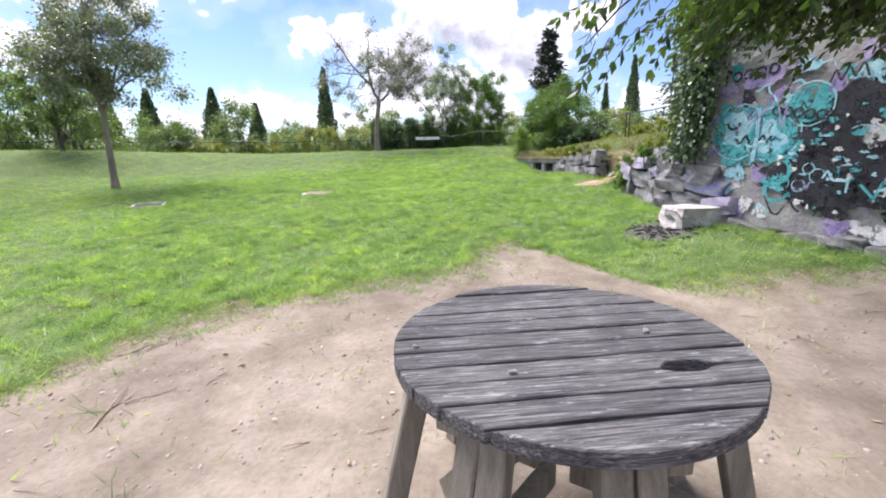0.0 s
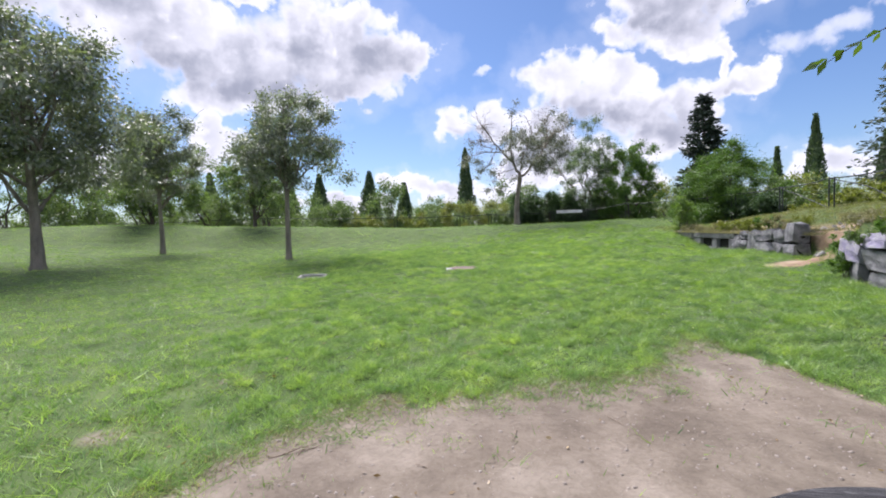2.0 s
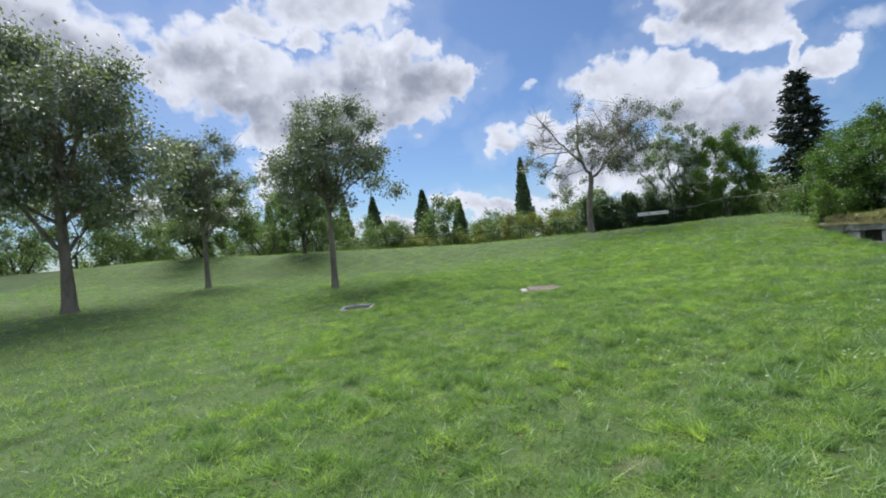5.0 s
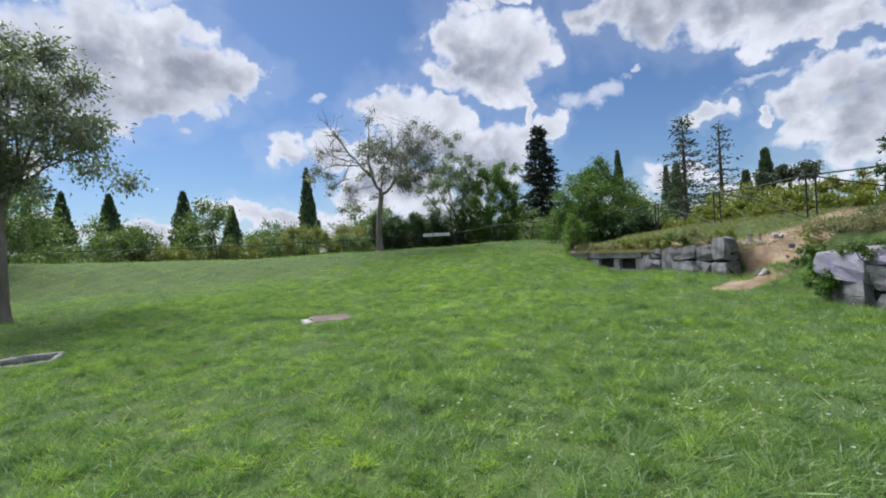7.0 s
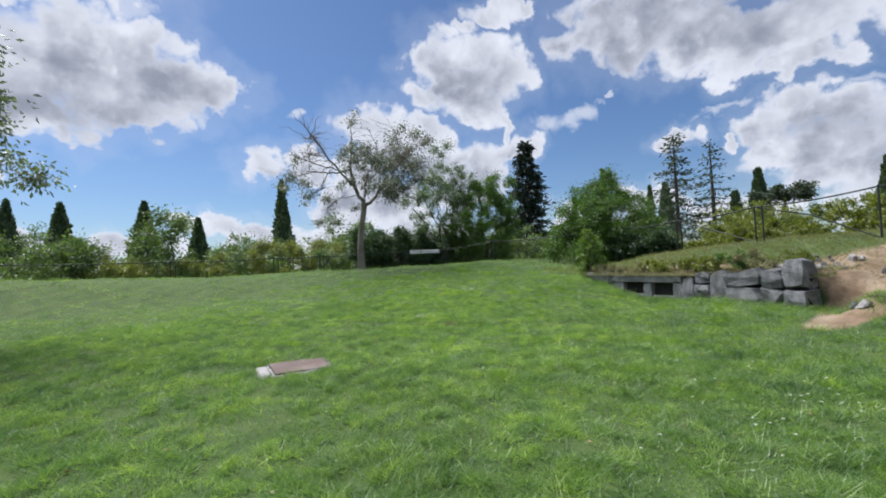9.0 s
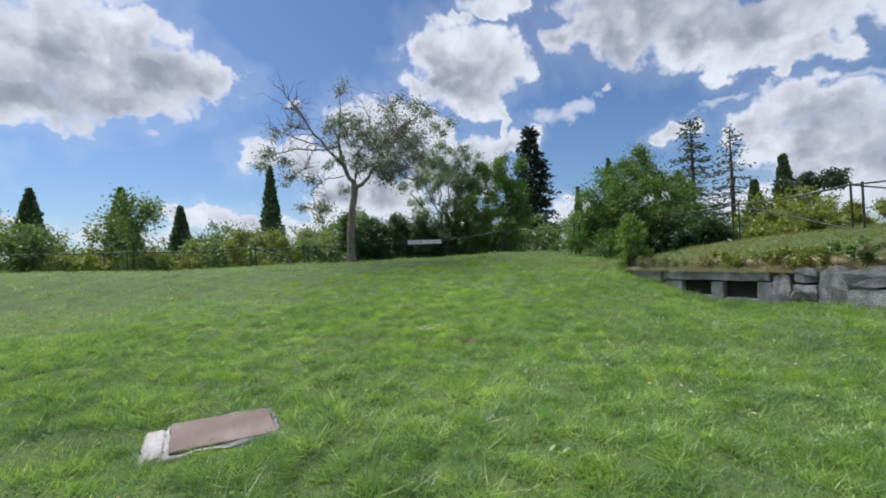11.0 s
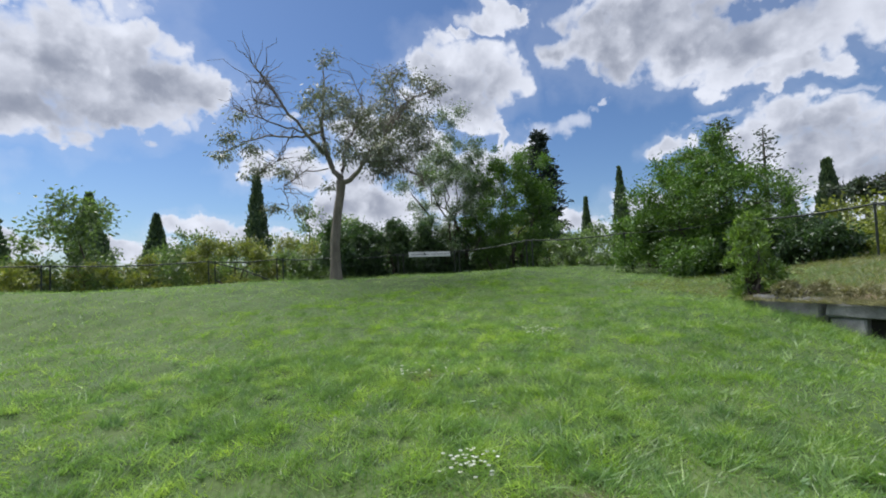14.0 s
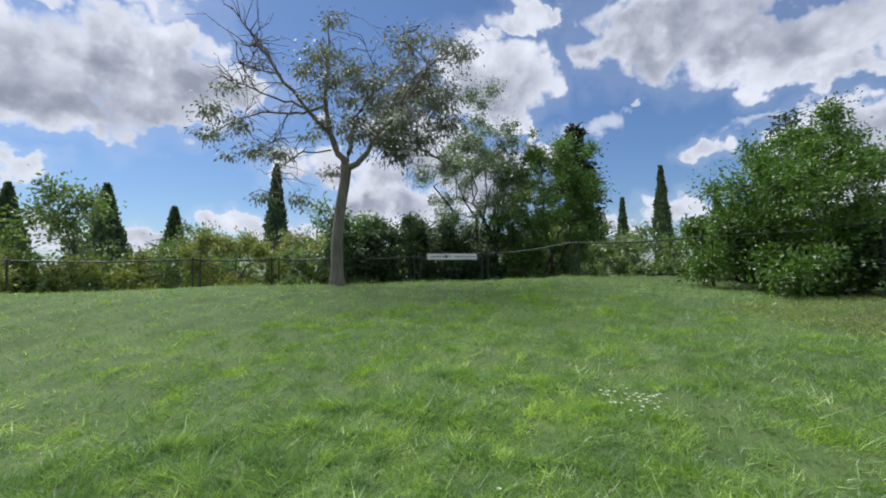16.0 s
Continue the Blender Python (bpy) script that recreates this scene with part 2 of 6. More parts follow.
def ground_material():
    mat, nt, bsdf = material("meadow_and_soil")
    at = nt.nodes.new("ShaderNodeAttribute")
    at.attribute_name = "soil"
    ash = nt.nodes.new("ShaderNodeAttribute")
    ash.attribute_name = "ash"
    big, mid, fine = noise_tex(nt, 0.35, 4.0), noise_tex(nt, 2.2, 6.0), noise_tex(nt, 28.0, 5.0)
    green = ramp(nt, mid, [(0.3, (0.060, 0.105, 0.028)), (0.5, (0.085, 0.138, 0.036)), (0.72, (0.120, 0.170, 0.050))])
    green = mixed(nt, 0.5, green, ramp(nt, big, [(0.35, (0.7, 0.8, 0.75)), (0.65, (1.0, 1.0, 0.9))]), "MULTIPLY")
    green = mixed(nt, 0.6, green, ramp(nt, fine, [(0.35, (0.45, 0.45, 0.4)), (0.65, (1.0, 1.0, 1.0))]), "MULTIPLY")
    soil = ramp(nt, mid, [(0.3, (0.125, 0.103, 0.079)), (0.5, (0.198, 0.168, 0.132)), (0.68, (0.275, 0.240, 0.196))])
    soil = mixed(nt, 0.45, soil, ramp(nt, fine, [(0.3, (0.55, 0.52, 0.5)), (0.6, (1.0, 1.0, 1.0))]), "MULTIPLY")
    clay = nt.nodes.new("ShaderNodeAttribute")
    clay.attribute_name = "clay"
    soil = mixed(nt, clay.outputs["Fac"], soil, ramp(nt, mid, [(0.32, (0.17, 0.105, 0.066)), (0.5, (0.30, 0.215, 0.145)), (0.66, (0.42, 0.34, 0.25))]))
    soil = mixed(nt, 0.6, soil, ramp(nt, big, [(0.36, (0.80, 0.77, 0.74)), (0.58, (1.0, 1.0, 1.0))]), "MULTIPLY")
    edge = nt.nodes.new("ShaderNodeMath")
    edge.operation = "MULTIPLY_ADD"
    nt.links.new(mid, edge.inputs[0])
    edge.inputs[1].default_value = 0.55
    nt.links.new(at.outputs["Fac"], edge.inputs[2])
    cut = nt.nodes.new("ShaderNodeMapRange")
    cut.inputs[1].default_value, cut.inputs[2].default_value = 0.62, 0.92
    nt.links.new(edge.outputs[0], cut.inputs[0])
    col = mixed(nt, cut.outputs[0], green, soil)
    burnt = mixed(nt, 1.0, ramp(nt, fine, [(0.35, (0.02, 0.02, 0.021)), (0.7, (0.13, 0.125, 0.12))]), (1.0, 1.0, 1.0), "MULTIPLY")
    col = mixed(nt, ash.outputs["Fac"], col, burnt)
    nt.links.new(col, bsdf.inputs["Base Color"])
    bsdf.inputs["Roughness"].default_value = 0.95
    bump(nt, bsdf, fine, 0.5, 0.02)
    return mat


def table_wood():
    """Sun-bleached planks: long grain, dark splits, pale scuffs."""
    mat, nt, bsdf = material("weathered_grey_planks")
    grain = noise_tex(nt, 7.0, 8.0, 0.65, stretch=(1.0, 22, 22))
    lines = noise_tex(nt, 16.0, 5.0, 0.7, stretch=(0.5, 30, 30))
    stain, scuff = noise_tex(nt, 4.5, 6.0, 0.6), noise_tex(nt, 9.0, 9.0, 0.78, stretch=(1.0, 5.5, 5.5))
    col = ramp(nt, grain, [(0.32, (0.024, 0.024, 0.026)), (0.45, (0.088, 0.088, 0.090)), (0.57, (0.165, 0.165, 0.168)), (0.68, (0.36, 0.36, 0.36))])
    col = mixed(nt, 0.75, col, ramp(nt, lines, [(0.33, (0.25, 0.25, 0.26)), (0.46, (0.85, 0.85, 0.86)), (0.7, (1.15, 1.15, 1.15))]), "MULTIPLY")
    col = mixed(nt, 0.8, col, ramp(nt, stain, [(0.34, (0.55, 0.55, 0.58)), (0.62, (1.15, 1.14, 1.12))]), "MULTIPLY")
    col = mixed(nt, ramp(nt, scuff, [(0.57, (0.0, 0.0, 0.0)), (0.64, (0.75, 0.75, 0.75))]), col, (0.46, 0.46, 0.46))
    info = nt.nodes.new("ShaderNodeObjectInfo")
    col = mixed(nt, 1.0, col, ramp(nt, info.outputs["Random"], [(0.0, (0.72, 0.72, 0.74)), (1.0, (1.08, 1.08, 1.08))]), "MULTIPLY")
    nt.links.new(col, bsdf.inputs["Base Color"])
    bsdf.inputs["Roughness"].default_value = 0.8
    both = nt.nodes.new("ShaderNodeMath")
    both.operation = "ADD"
    nt.links.new(grain, both.inputs[0])
    nt.links.new(lines, both.inputs[1])
    bump(nt, bsdf, both.outputs[0], 0.9, 0.008)
    return mat


def flaked(mat):
    """Worn-through paint: the wall shows between ragged flakes."""
    nt = mat.node_tree
    bsdf = next(n for n in nt.nodes if n.type == "BSDF_PRINCIPLED")
    worn = ramp(nt, noise_tex(nt, 13.0, 8.0, 0.7), [(0.40, (0.0, 0.0, 0.0)), (0.47, (1.0, 1.0, 1.0))])
    mix, gap = nt.nodes.new("ShaderNodeMixShader"), nt.nodes.new("ShaderNodeBsdfTransparent")
    nt.links.new(worn, mix.inputs[0])
    nt.links.new(gap.outputs[0], mix.inputs[1])
    nt.links.new(bsdf.outputs[0], mix.inputs[2])
    nt.links.new(mix.outputs[0], nt.nodes["Material Output"].inputs[0])


M = {}
M["ground"] = ground_material()
M["grass"] = leafage("grass_blades", (0.200, 0.338, 0.116), (0.345, 0.490, 0.200), 0.5, 0.05, 0.4, 1.9)
M["dry"] = leafage("dry_grass", (0.17, 0.16, 0.085), (0.34, 0.32, 0.20), 0.35, 0.04)
M["shoot"] = leafage("light_green_shoots", (0.08, 0.15, 0.03), (0.19, 0.30, 0.06), 0.5, 0.08)
M["weed"] = leafage("yellow_green_weeds", (0.10, 0.14, 0.02), (0.25, 0.28, 0.05), 0.45, 0.06)
M["leaf_mid"] = leafage("tree_leaves", (0.072, 0.128, 0.042), (0.165, 0.25, 0.082), 0.5, 0.08)
M["leaf_dull"] = leafage("greyish_leaves", (0.068, 0.086, 0.060), (0.165, 0.19, 0.13), 0.42, 0.15)
M["leaf_bright"] = leafage("bright_bush_leaves", (0.045, 0.115, 0.016), (0.125, 0.235, 0.034), 0.42, 0.07)
M["leaf_dark"] = leafage("dark_bush_leaves", (0.022, 0.055, 0.020), (0.075, 0.145, 0.045), 0.35, 0.08)
# overhanging leaves: silhouette against the sky put into a darker leaf colour
M["leaf_shade"] = leafage("silhouetted_overhang_leaves", (0.020, 0.048, 0.010), (0.065, 0.12, 0.020), 0.5, 0.05)
M["leaf_sun"] = leafage("sunny_hedge_leaves", (0.11, 0.15, 0.025), (0.27, 0.30, 0.06), 0.45, 0.08)
# cypress green lightened and greyed: distance haze is put into the colour
M["cypress"] = leafage("hazy_cypress_scales", (0.055, 0.095, 0.062), (0.125, 0.18, 0.105), 0.3, 0.05)
M["fir"] = leafage("fir_needles", (0.012, 0.026, 0.020), (0.035, 0.055, 0.040), 0.12, 0.06)
M["cedar"] = leafage("cedar_needles", (0.04, 0.065, 0.04), (0.085, 0.115, 0.07), 0.2, 0.06)
M["flower"] = leafage("white_petals", (0.7, 0.7, 0.66), (0.82, 0.82, 0.8), 0.3, 0.05)
M["leaf_gloss"] = leafage("glossy_bush_leaves", (0.050, 0.100, 0.034), (0.15, 0.24, 0.085), 0.42, 0.18)
# park tree leaves greyed to carry the haze over them in their colour
M["leaf_park"] = leafage("hazy_park_tree_leaves", (0.075, 0.110, 0.068), (0.175, 0.225, 0.13), 0.55, 0.2)
M["lush"] = leafage("lush_grass", (0.18, 0.33, 0.05), (0.31, 0.47, 0.09), 0.5, 0.03, 0.6, 1.9)
M["fallen"] = leafage("fallen_leaves", (0.20, 0.12, 0.05), (0.42, 0.32, 0.20), 0.2, 0.05)
M["bark"] = surface("grey_bark", [(0.3, (0.15, 0.13, 0.105)), (0.7, (0.34, 0.30, 0.25))], 6, 0.95, 60, 0.9, 0.03, stretch=(1, 1, 0.3))
M["bark_dark"] = surface("dark_bark", [(0.3, (0.06, 0.05, 0.042)), (0.7, (0.15, 0.125, 0.10))], 6, 0.95, 60, 0.9, 0.03, stretch=(1, 1, 0.3))
M["table_top"] = table_wood()
M["table_leg"] = surface("weathered_leg_wood", [(0.3, (0.16, 0.145, 0.11)), (0.7, (0.33, 0.30, 0.245))], 6, 0.85, 60, 0.6, 0.005,
                         stretch=(5, 5, 0.5), per_piece=0.2)
M["moss"] = surface("mossy_wood", [(0.35, (0.09, 0.13, 0.04)), (0.7, (0.22, 0.20, 0.13))], 9, 0.9, 60, 0.6, 0.005)
M["stone"] = surface("grey_limestone", [(0.3, (0.11, 0.114, 0.124)), (0.48, (0.225, 0.23, 0.245)), (0.72, (0.40, 0.40, 0.405))],
                     2.6, 0.92, 22, 0.9, 0.03, per_piece=0.3)
M["stone_blue"] = surface("blue_painted_stone", [(0.36, (0.10, 0.12, 0.36)), (0.48, (0.24, 0.25, 0.36)), (0.6, (0.30, 0.30, 0.32))], 3.0, 0.85, 22, 0.8, 0.03)
M["stone_lilac"] = surface("lilac_painted_stone", [(0.38, (0.30, 0.27, 0.42)), (0.6, (0.38, 0.37, 0.42)), (0.75, (0.52, 0.52, 0.54))], 3.0, 0.85, 22, 0.8, 0.03)
M["concrete"] = surface("stained_concrete", [(0.3, (0.10, 0.102, 0.106)), (0.52, (0.22, 0.224, 0.232)), (0.75, (0.36, 0.362, 0.365))], 4.5, 0.92, 45, 0.6, 0.012)
M["plaster"] = surface("rough_grey_render", [(0.32, (0.14, 0.145, 0.15)), (0.46, (0.29, 0.28, 0.295)), (0.56, (0.34, 0.35, 0.34)), (0.70, (0.52, 0.52, 0.51))], 2.4, 0.93, 26, 0.7, 0.02)
# near-black: shade painted into slots and wall gaps, also used for char
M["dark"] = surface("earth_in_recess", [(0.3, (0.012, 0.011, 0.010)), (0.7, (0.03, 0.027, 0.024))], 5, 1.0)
M["rust"] = surface("rusty_steel_plate", [(0.3, (0.125, 0.082, 0.066)), (0.55, (0.19, 0.132, 0.112)), (0.75, (0.30, 0.25, 0.225))], 2.5, 0.7, 70, 0.3, 0.004)
M["rail"] = surface("dark_green_painted_steel", [(0.3, (0.02, 0.028, 0.024)), (0.7, (0.055, 0.065, 0.055))], 5, 0.5, 60, 0.2, 0.003, metal=0.3)
M["sign"] = surface("white_sign_board", [(0.3, (0.62, 0.62, 0.60)), (0.7, (0.8, 0.8, 0.78))], 3, 0.5, 50, 0.1, 0.002)
M["ink"] = surface("dark_lettering", [(0.3, (0.03, 0.03, 0.03)), (0.7, (0.07, 0.07, 0.07))], 6, 0.6)
M["white_stone"] = surface("pale_boulder", [(0.3, (0.30, 0.285, 0.28)), (0.5, (0.46, 0.44, 0.43)), (0.7, (0.62, 0.60, 0.58))], 3, 0.9, 26, 0.8, 0.02)
M["pebbles"] = surface("dusty_pebbles", [(0.3, (0.20, 0.17, 0.145)), (0.6, (0.33, 0.29, 0.255)), (0.75, (0.46, 0.43, 0.40))], 14, 0.95, 60, 0.4, 0.005)
M["twig"] = surface("dead_twig", [(0.3, (0.20, 0.15, 0.105)), (0.7, (0.40, 0.32, 0.24))], 20, 0.9)
for paint, a, b in (("teal", (0.03, 0.26, 0.30), (0.10, 0.48, 0.52)), ("sky", (0.16, 0.44, 0.56), (0.42, 0.66, 0.74)),
                    ("black", (0.008, 0.010, 0.014), (0.030, 0.034, 0.046)), ("violet", (0.20, 0.15, 0.36), (0.42, 0.36, 0.56)),
                    ("white", (0.50, 0.52, 0.54), (0.74, 0.75, 0.75))):
    M["paint_" + paint] = surface(paint + "_spray_paint", [(0.32, a), (0.68, b)], 5, 0.85, 40, 0.4, 0.01)
    flaked(M["paint_" + paint])


# ---------------------------------------------------------------- mesh helpers
def mesh_ob(name, verts, faces, mat, parent=None, label="", smooth=False):
    me = bpy.data.meshes.new(name)
    verts = np.asarray(verts, dtype=np.float32)
    if isinstance(faces, np.ndarray):
        n, k = faces.shape
        me.vertices.add(len(verts))
        me.vertices.foreach_set("co", verts.ravel())
        me.loops.add(n * k)
        me.loops.foreach_set("vertex_index", faces.astype(np.int32).ravel())
        me.polygons.add(n)
        me.polygons.foreach_set("loop_start", np.arange(0, n * k, k, dtype=np.int32))
        me.polygons.foreach_set("loop_total", np.full(n, k, dtype=np.int32))
        me.update(calc_edges=True)
    else:
        me.from_pydata(verts.tolist(), [], faces)
    if smooth:
        me.polygons.foreach_set("use_smooth", np.ones(len(me.polygons), dtype=bool))
    me.materials.append(mat)
    ob = new(name, me)
    if parent is not None:
        ob.parent = parent
    if label:
        tagged(ob, label)
    return ob


def part(name, bm, mat, parent, label="", smooth=False):
    me = bpy.data.meshes.new(name)
    bm.to_mesh(me)
    bm.free()
    if smooth:
        me.polygons.foreach_set("use_smooth", np.ones(len(me.polygons), dtype=bool))
    me.materials.append(mat)
    ob = new(name, me)
    if parent is not None:
        ob.parent = parent
    if label:
        tagged(ob, label)
    return ob


def thing(name, at, label, category, group=""):
    ob = new(name)
    ob.location = at
    ob.empty_display_size = 0.1
    return tagged(ob, label, category, group)


def box_bm(size, at=(0, 0, 0), turn=None, bevel=0.0):
    bm = bmesh.new()
    bmesh.ops.create_cube(bm, size=1.0)
    bmesh.ops.scale(bm, vec=size, verts=bm.verts)
    if bevel:
        bmesh.ops.bevel(bm, geom=bm.edges[:], offset=bevel, segments=1, affect="EDGES")
    if turn is not None:
        bmesh.ops.transform(bm, matrix=turn, verts=bm.verts)
    bmesh.ops.translate(bm, vec=at, verts=bm.verts)
    return bm


def tubes(lines, sides=6):
    """Vertices and quads of tapered tubes; a line is a list of (x, y, z, radius)."""
    V, F, base = [], [], 0
    ang = np.linspace(0, 2 * np.pi, sides, endpoint=False)
    for line in lines:
        p = np.asarray(line, float)
        d = np.gradient(p[:, :3], axis=0)
        d /= np.linalg.norm(d, axis=1, keepdims=True) + 1e-9
        ref = np.where(np.abs(d[:, 2:3]) < 0.9, [[0, 0, 1.0]], [[1.0, 0, 0]])
        a = np.cross(d, ref)
        a /= np.linalg.norm(a, axis=1, keepdims=True) + 1e-9
        b = np.cross(d, a)
        ring = p[:, None, :3] + p[:, None, 3:4] * (np.cos(ang)[None, :, None] * a[:, None] + np.sin(ang)[None, :, None] * b[:, None])
        V.append(ring.reshape(-1, 3))
        n = len(p)
        i, j = np.meshgrid(np.arange(n - 1), np.arange(sides), indexing="ij")
        k = (j + 1) % sides
        F.append((base + np.stack([i * sides + j, i * sides + k, (i + 1) * sides + k, (i + 1) * sides + j], -1)).reshape(-1, 4))
        base += n * sides
    return np.concatenate(V), np.concatenate(F)


def unit(v):
    return v / (np.linalg.norm(v, axis=-1, keepdims=True) + 1e-9)


def leaves(rng, pos, size, tip, wide=0.45, fold=0.18):
    """Vertices and quads of single leaves: pointed at both ends, folded along the rib."""
    n = len(pos)
    tip = unit(tip)
    side = unit(np.cross(tip, unit(rng.normal(size=(n, 3)))))
    up = np.cross(side, tip)
    s = np.broadcast_to(np.asarray(size, float), (n,))[:, None]
    mid = pos + tip * s * 0.5
    quad = np.stack([pos, mid + side * s * wide * 0.5 + up * s * fold, pos + tip * s, mid - side * s * wide * 0.5 + up * s * fold], 1)
    return quad.reshape(-1, 3), np.arange(4 * n).reshape(-1, 4)


def joined(*some):
    V, F, base = [], [], 0
    for v, f in some:
        V.append(v)
        F.append(f + base)
        base += len(v)
    return np.concatenate(V), np.concatenate(F)


def clumped(rng, clumps, count, squash=0.8):
    """Points scattered through clumps (x, y, z, radius), thicker towards each clump's shell."""
    c = np.asarray(clumps, float)
    w = c[:, 3] ** 2
    pick = rng.choice(len(c), count, p=w / w.sum())
    d = unit(rng.normal(size=(count, 3)))
    r = np.minimum(np.abs(rng.normal(size=count)) * 0.40 + 0.25 * rng.random(count), 1.05 + 0.2 * rng.random(count))
    off = d * (r * c[pick, 3])[:, None]
    off[:, 2] *= squash
    return c[pick, :3] + off, d


def ellipsoid_clumps(rng, mid, radii, count, size, shell=0.5):
    d = unit(rng.normal(size=(count, 3)))
    r = shell + (1 - shell) * rng.random(count) ** 0.5
    p = np.asarray(mid) + d * (r * rng.uniform(0.7, 1.2, count))[:, None] * np.asarray(radii)
    return np.c_[p, size * rng.uniform(0.5, 1.55, count)]


def limb(rng, a, b, r0, r1, steps=6, sag=0.0, wob=0.06):
    a, b = np.asarray(a, float), np.asarray(b, float)
    t = np.linspace(0, 1, steps)
    p = a + (b - a) * t[:, None]
    ln = np.linalg.norm(b - a)
    p[1:-1] += rng.normal(size=(steps - 2, 3)) * wob * ln * 0.6
    p[:, 2] += sag * ln * np.sin(t * np.pi)
    return np.c_[p, r0 + (r1 - r0) * t]


# ---------------------------------------------------------------- lie of the land
def smooth(a, b, x):
    t = np.clip((x - a) / (b - a), 0, 1)
    return t * t * (3 - 2 * t)


def wall_line(y):
    """Where the foot of the retaining walls runs."""
    return np.interp(y, [-8, 2.0, 2.4, 4.9, 5.15, 5.9, 6.3, 11.0, 11.6], [6.2, 6.2, 6.45, 7.75, 8.6, 8.9, 8.75, 8.85, 9.1])


def ground_z(x, y):
    x, y = np.asarray(x, float), np.asarray(y, float)
    cx, cy = np.clip(x, -15, 9), np.clip(y, -1.5, 19)
    z = 0.235 + 0.0197 * cy + 0.0018 * cy**2 - 0.0238 * cx + 0.0037 * cx**2 + 0.00346 * cx * cy
    z = z + 0.16 * smooth(3.8, 5.8, cx) * smooth(4.5, 2.0, y)
    z = z - 0.23 * smooth(6.6, 8.3, x) * np.exp(-((y - 9.45) / 1.1) ** 2)
    for u, v, a, d in ((1.50, 8.70, 0.5, 0.36), (-2.26, 8.42, 0.42, 0.33)):
        z = z - 0.05 * np.exp(-(((x - u) / a) ** 4 + ((y - v) / d) ** 4))
    crest = 1.56 + 0.045 * np.clip(-x, 0, 14)
    bank = smooth(15.2, 19.0, y)
    z = z * (1 - bank) + crest * bank
    # terrace above the walls
    front = wall_line(y)
    high = np.interp(y, [4.0, 8.6, 11.0, 13.0], [1.92, 1.84, 1.64, 1.56])
    low = np.where(y > 5.5, 1.28, 1.5)
    top = low + (high - low) * smooth(9.2, 11.8, x)
    up = smooth(front + 0.05, front + 0.35, x)
    up = np.where(y > 11.0, smooth(front + 0.05, front + 2.2, x) * smooth(14.0, 11.0, y), up)
    ramp_up = smooth(7.7, 9.9, x)
    on_ramp = smooth(4.7, 5.15, y) * smooth(6.25, 5.9, y)
    up = up * (1 - on_ramp) + ramp_up * on_ramp
    z = z * (1 - up) + np.maximum(top, z) * up
    far = smooth(12.0, 15.5, x) * smooth(14, 10, y)
    z = z + 0.12 * far
    back = np.clip(y - 19.6, 0, 60)
    z = z - 0.06 * np.minimum(back, 14)
    away = np.clip((np.hypot(x, y) - 60) / 200, 0, 1)
    return z * (1 - away)


EDGE_X = [-6, -4, -2.2, -1.2, -0.9, -0.5, 0.1, 0.9, 1.85, 2.43, 2.85, 3.2, 3.5, 3.62, 3.75, 4.0, 4.6, 5.2, 6.2]
EDGE_Y = [-5.5, -3.2, -1.0, 0.1, 0.55, 1.0, 1.22, 1.36, 1.45, 1.6, 2.1, 2.3, 2.2, 1.4, 0.7, 0.15, -0.1, -0.35, -0.8]


def soil_mask(x, y):
    """1 on bare earth, 0 on grass, soft over about half a metre."""
    wave = 0.10 * np.sin(5.1 * x + 1.7 * np.sin(3.3 * y)) + 0.07 * np.sin(11.0 * x + 2.0) * np.sin(9.0 * y)
    bare = smooth(0.38, -0.38, y - np.interp(x, EDGE_X, EDGE_Y) + wave)
    path = smooth(0.38, 0.05, np.abs(y - (6.05 - 0.08 * (x - 8))) - 0.3 * smooth(7.8, 8.8, x)) * smooth(6.8, 7.9, x) * smooth(13, 11, x)
    terrace = smooth(8.9, 9.1, x) * (smooth(10.6, 9.4, x) * 0.8 + 0.75 * smooth(11.2, 10.2, x) * smooth(7.4, 6.2, y)) * smooth(3.0, 4.5, y) * smooth(11.6, 9.5, y)
    terrace = np.clip(terrace, 0, 0.9)
    for u, v, r, k in ((-1.95, 0.80, 0.34, 0.55), (-1.45, 1.75, 0.26, 0.6), (3.52, 9.92, 0.20, 0.6), (4.08, 9.62, 0.22, 0.6), (0.95, 2.35, 0.3, 0.55)):
        bare = np.maximum(bare, k * smooth(1.0, 0.2, np.hypot(x - u, 1.5 * (y - v)) / r + 1.6 * wave))
    return np.clip(np.maximum(np.maximum(bare, path * 0.95), terrace), 0, 1)


def ash_mask(x, y):
    return smooth(1.0, 0.45, np.hypot((x - 5.35) / 0.75, (y - 1.5) / 0.5)) * 0.9


def bumps(x, y):
    level = 1.0
    for u, v in ((1.47, 8.70), (-2.26, 8.42)):
        level = level * (1 - np.exp(-(((x - u) / 0.62) ** 4 + ((y - v) / 0.45) ** 4)))
    return level * sum(a * np.sin(x * f + p) * np.sin(y * f * 1.13 + 2 * p) for a, f, p in ((0.022, 1.3, 0.4), (0.018, 3.1, 1.9), (0.017, 7.7, 0.2), (0.012, 13.0, 1.1)))


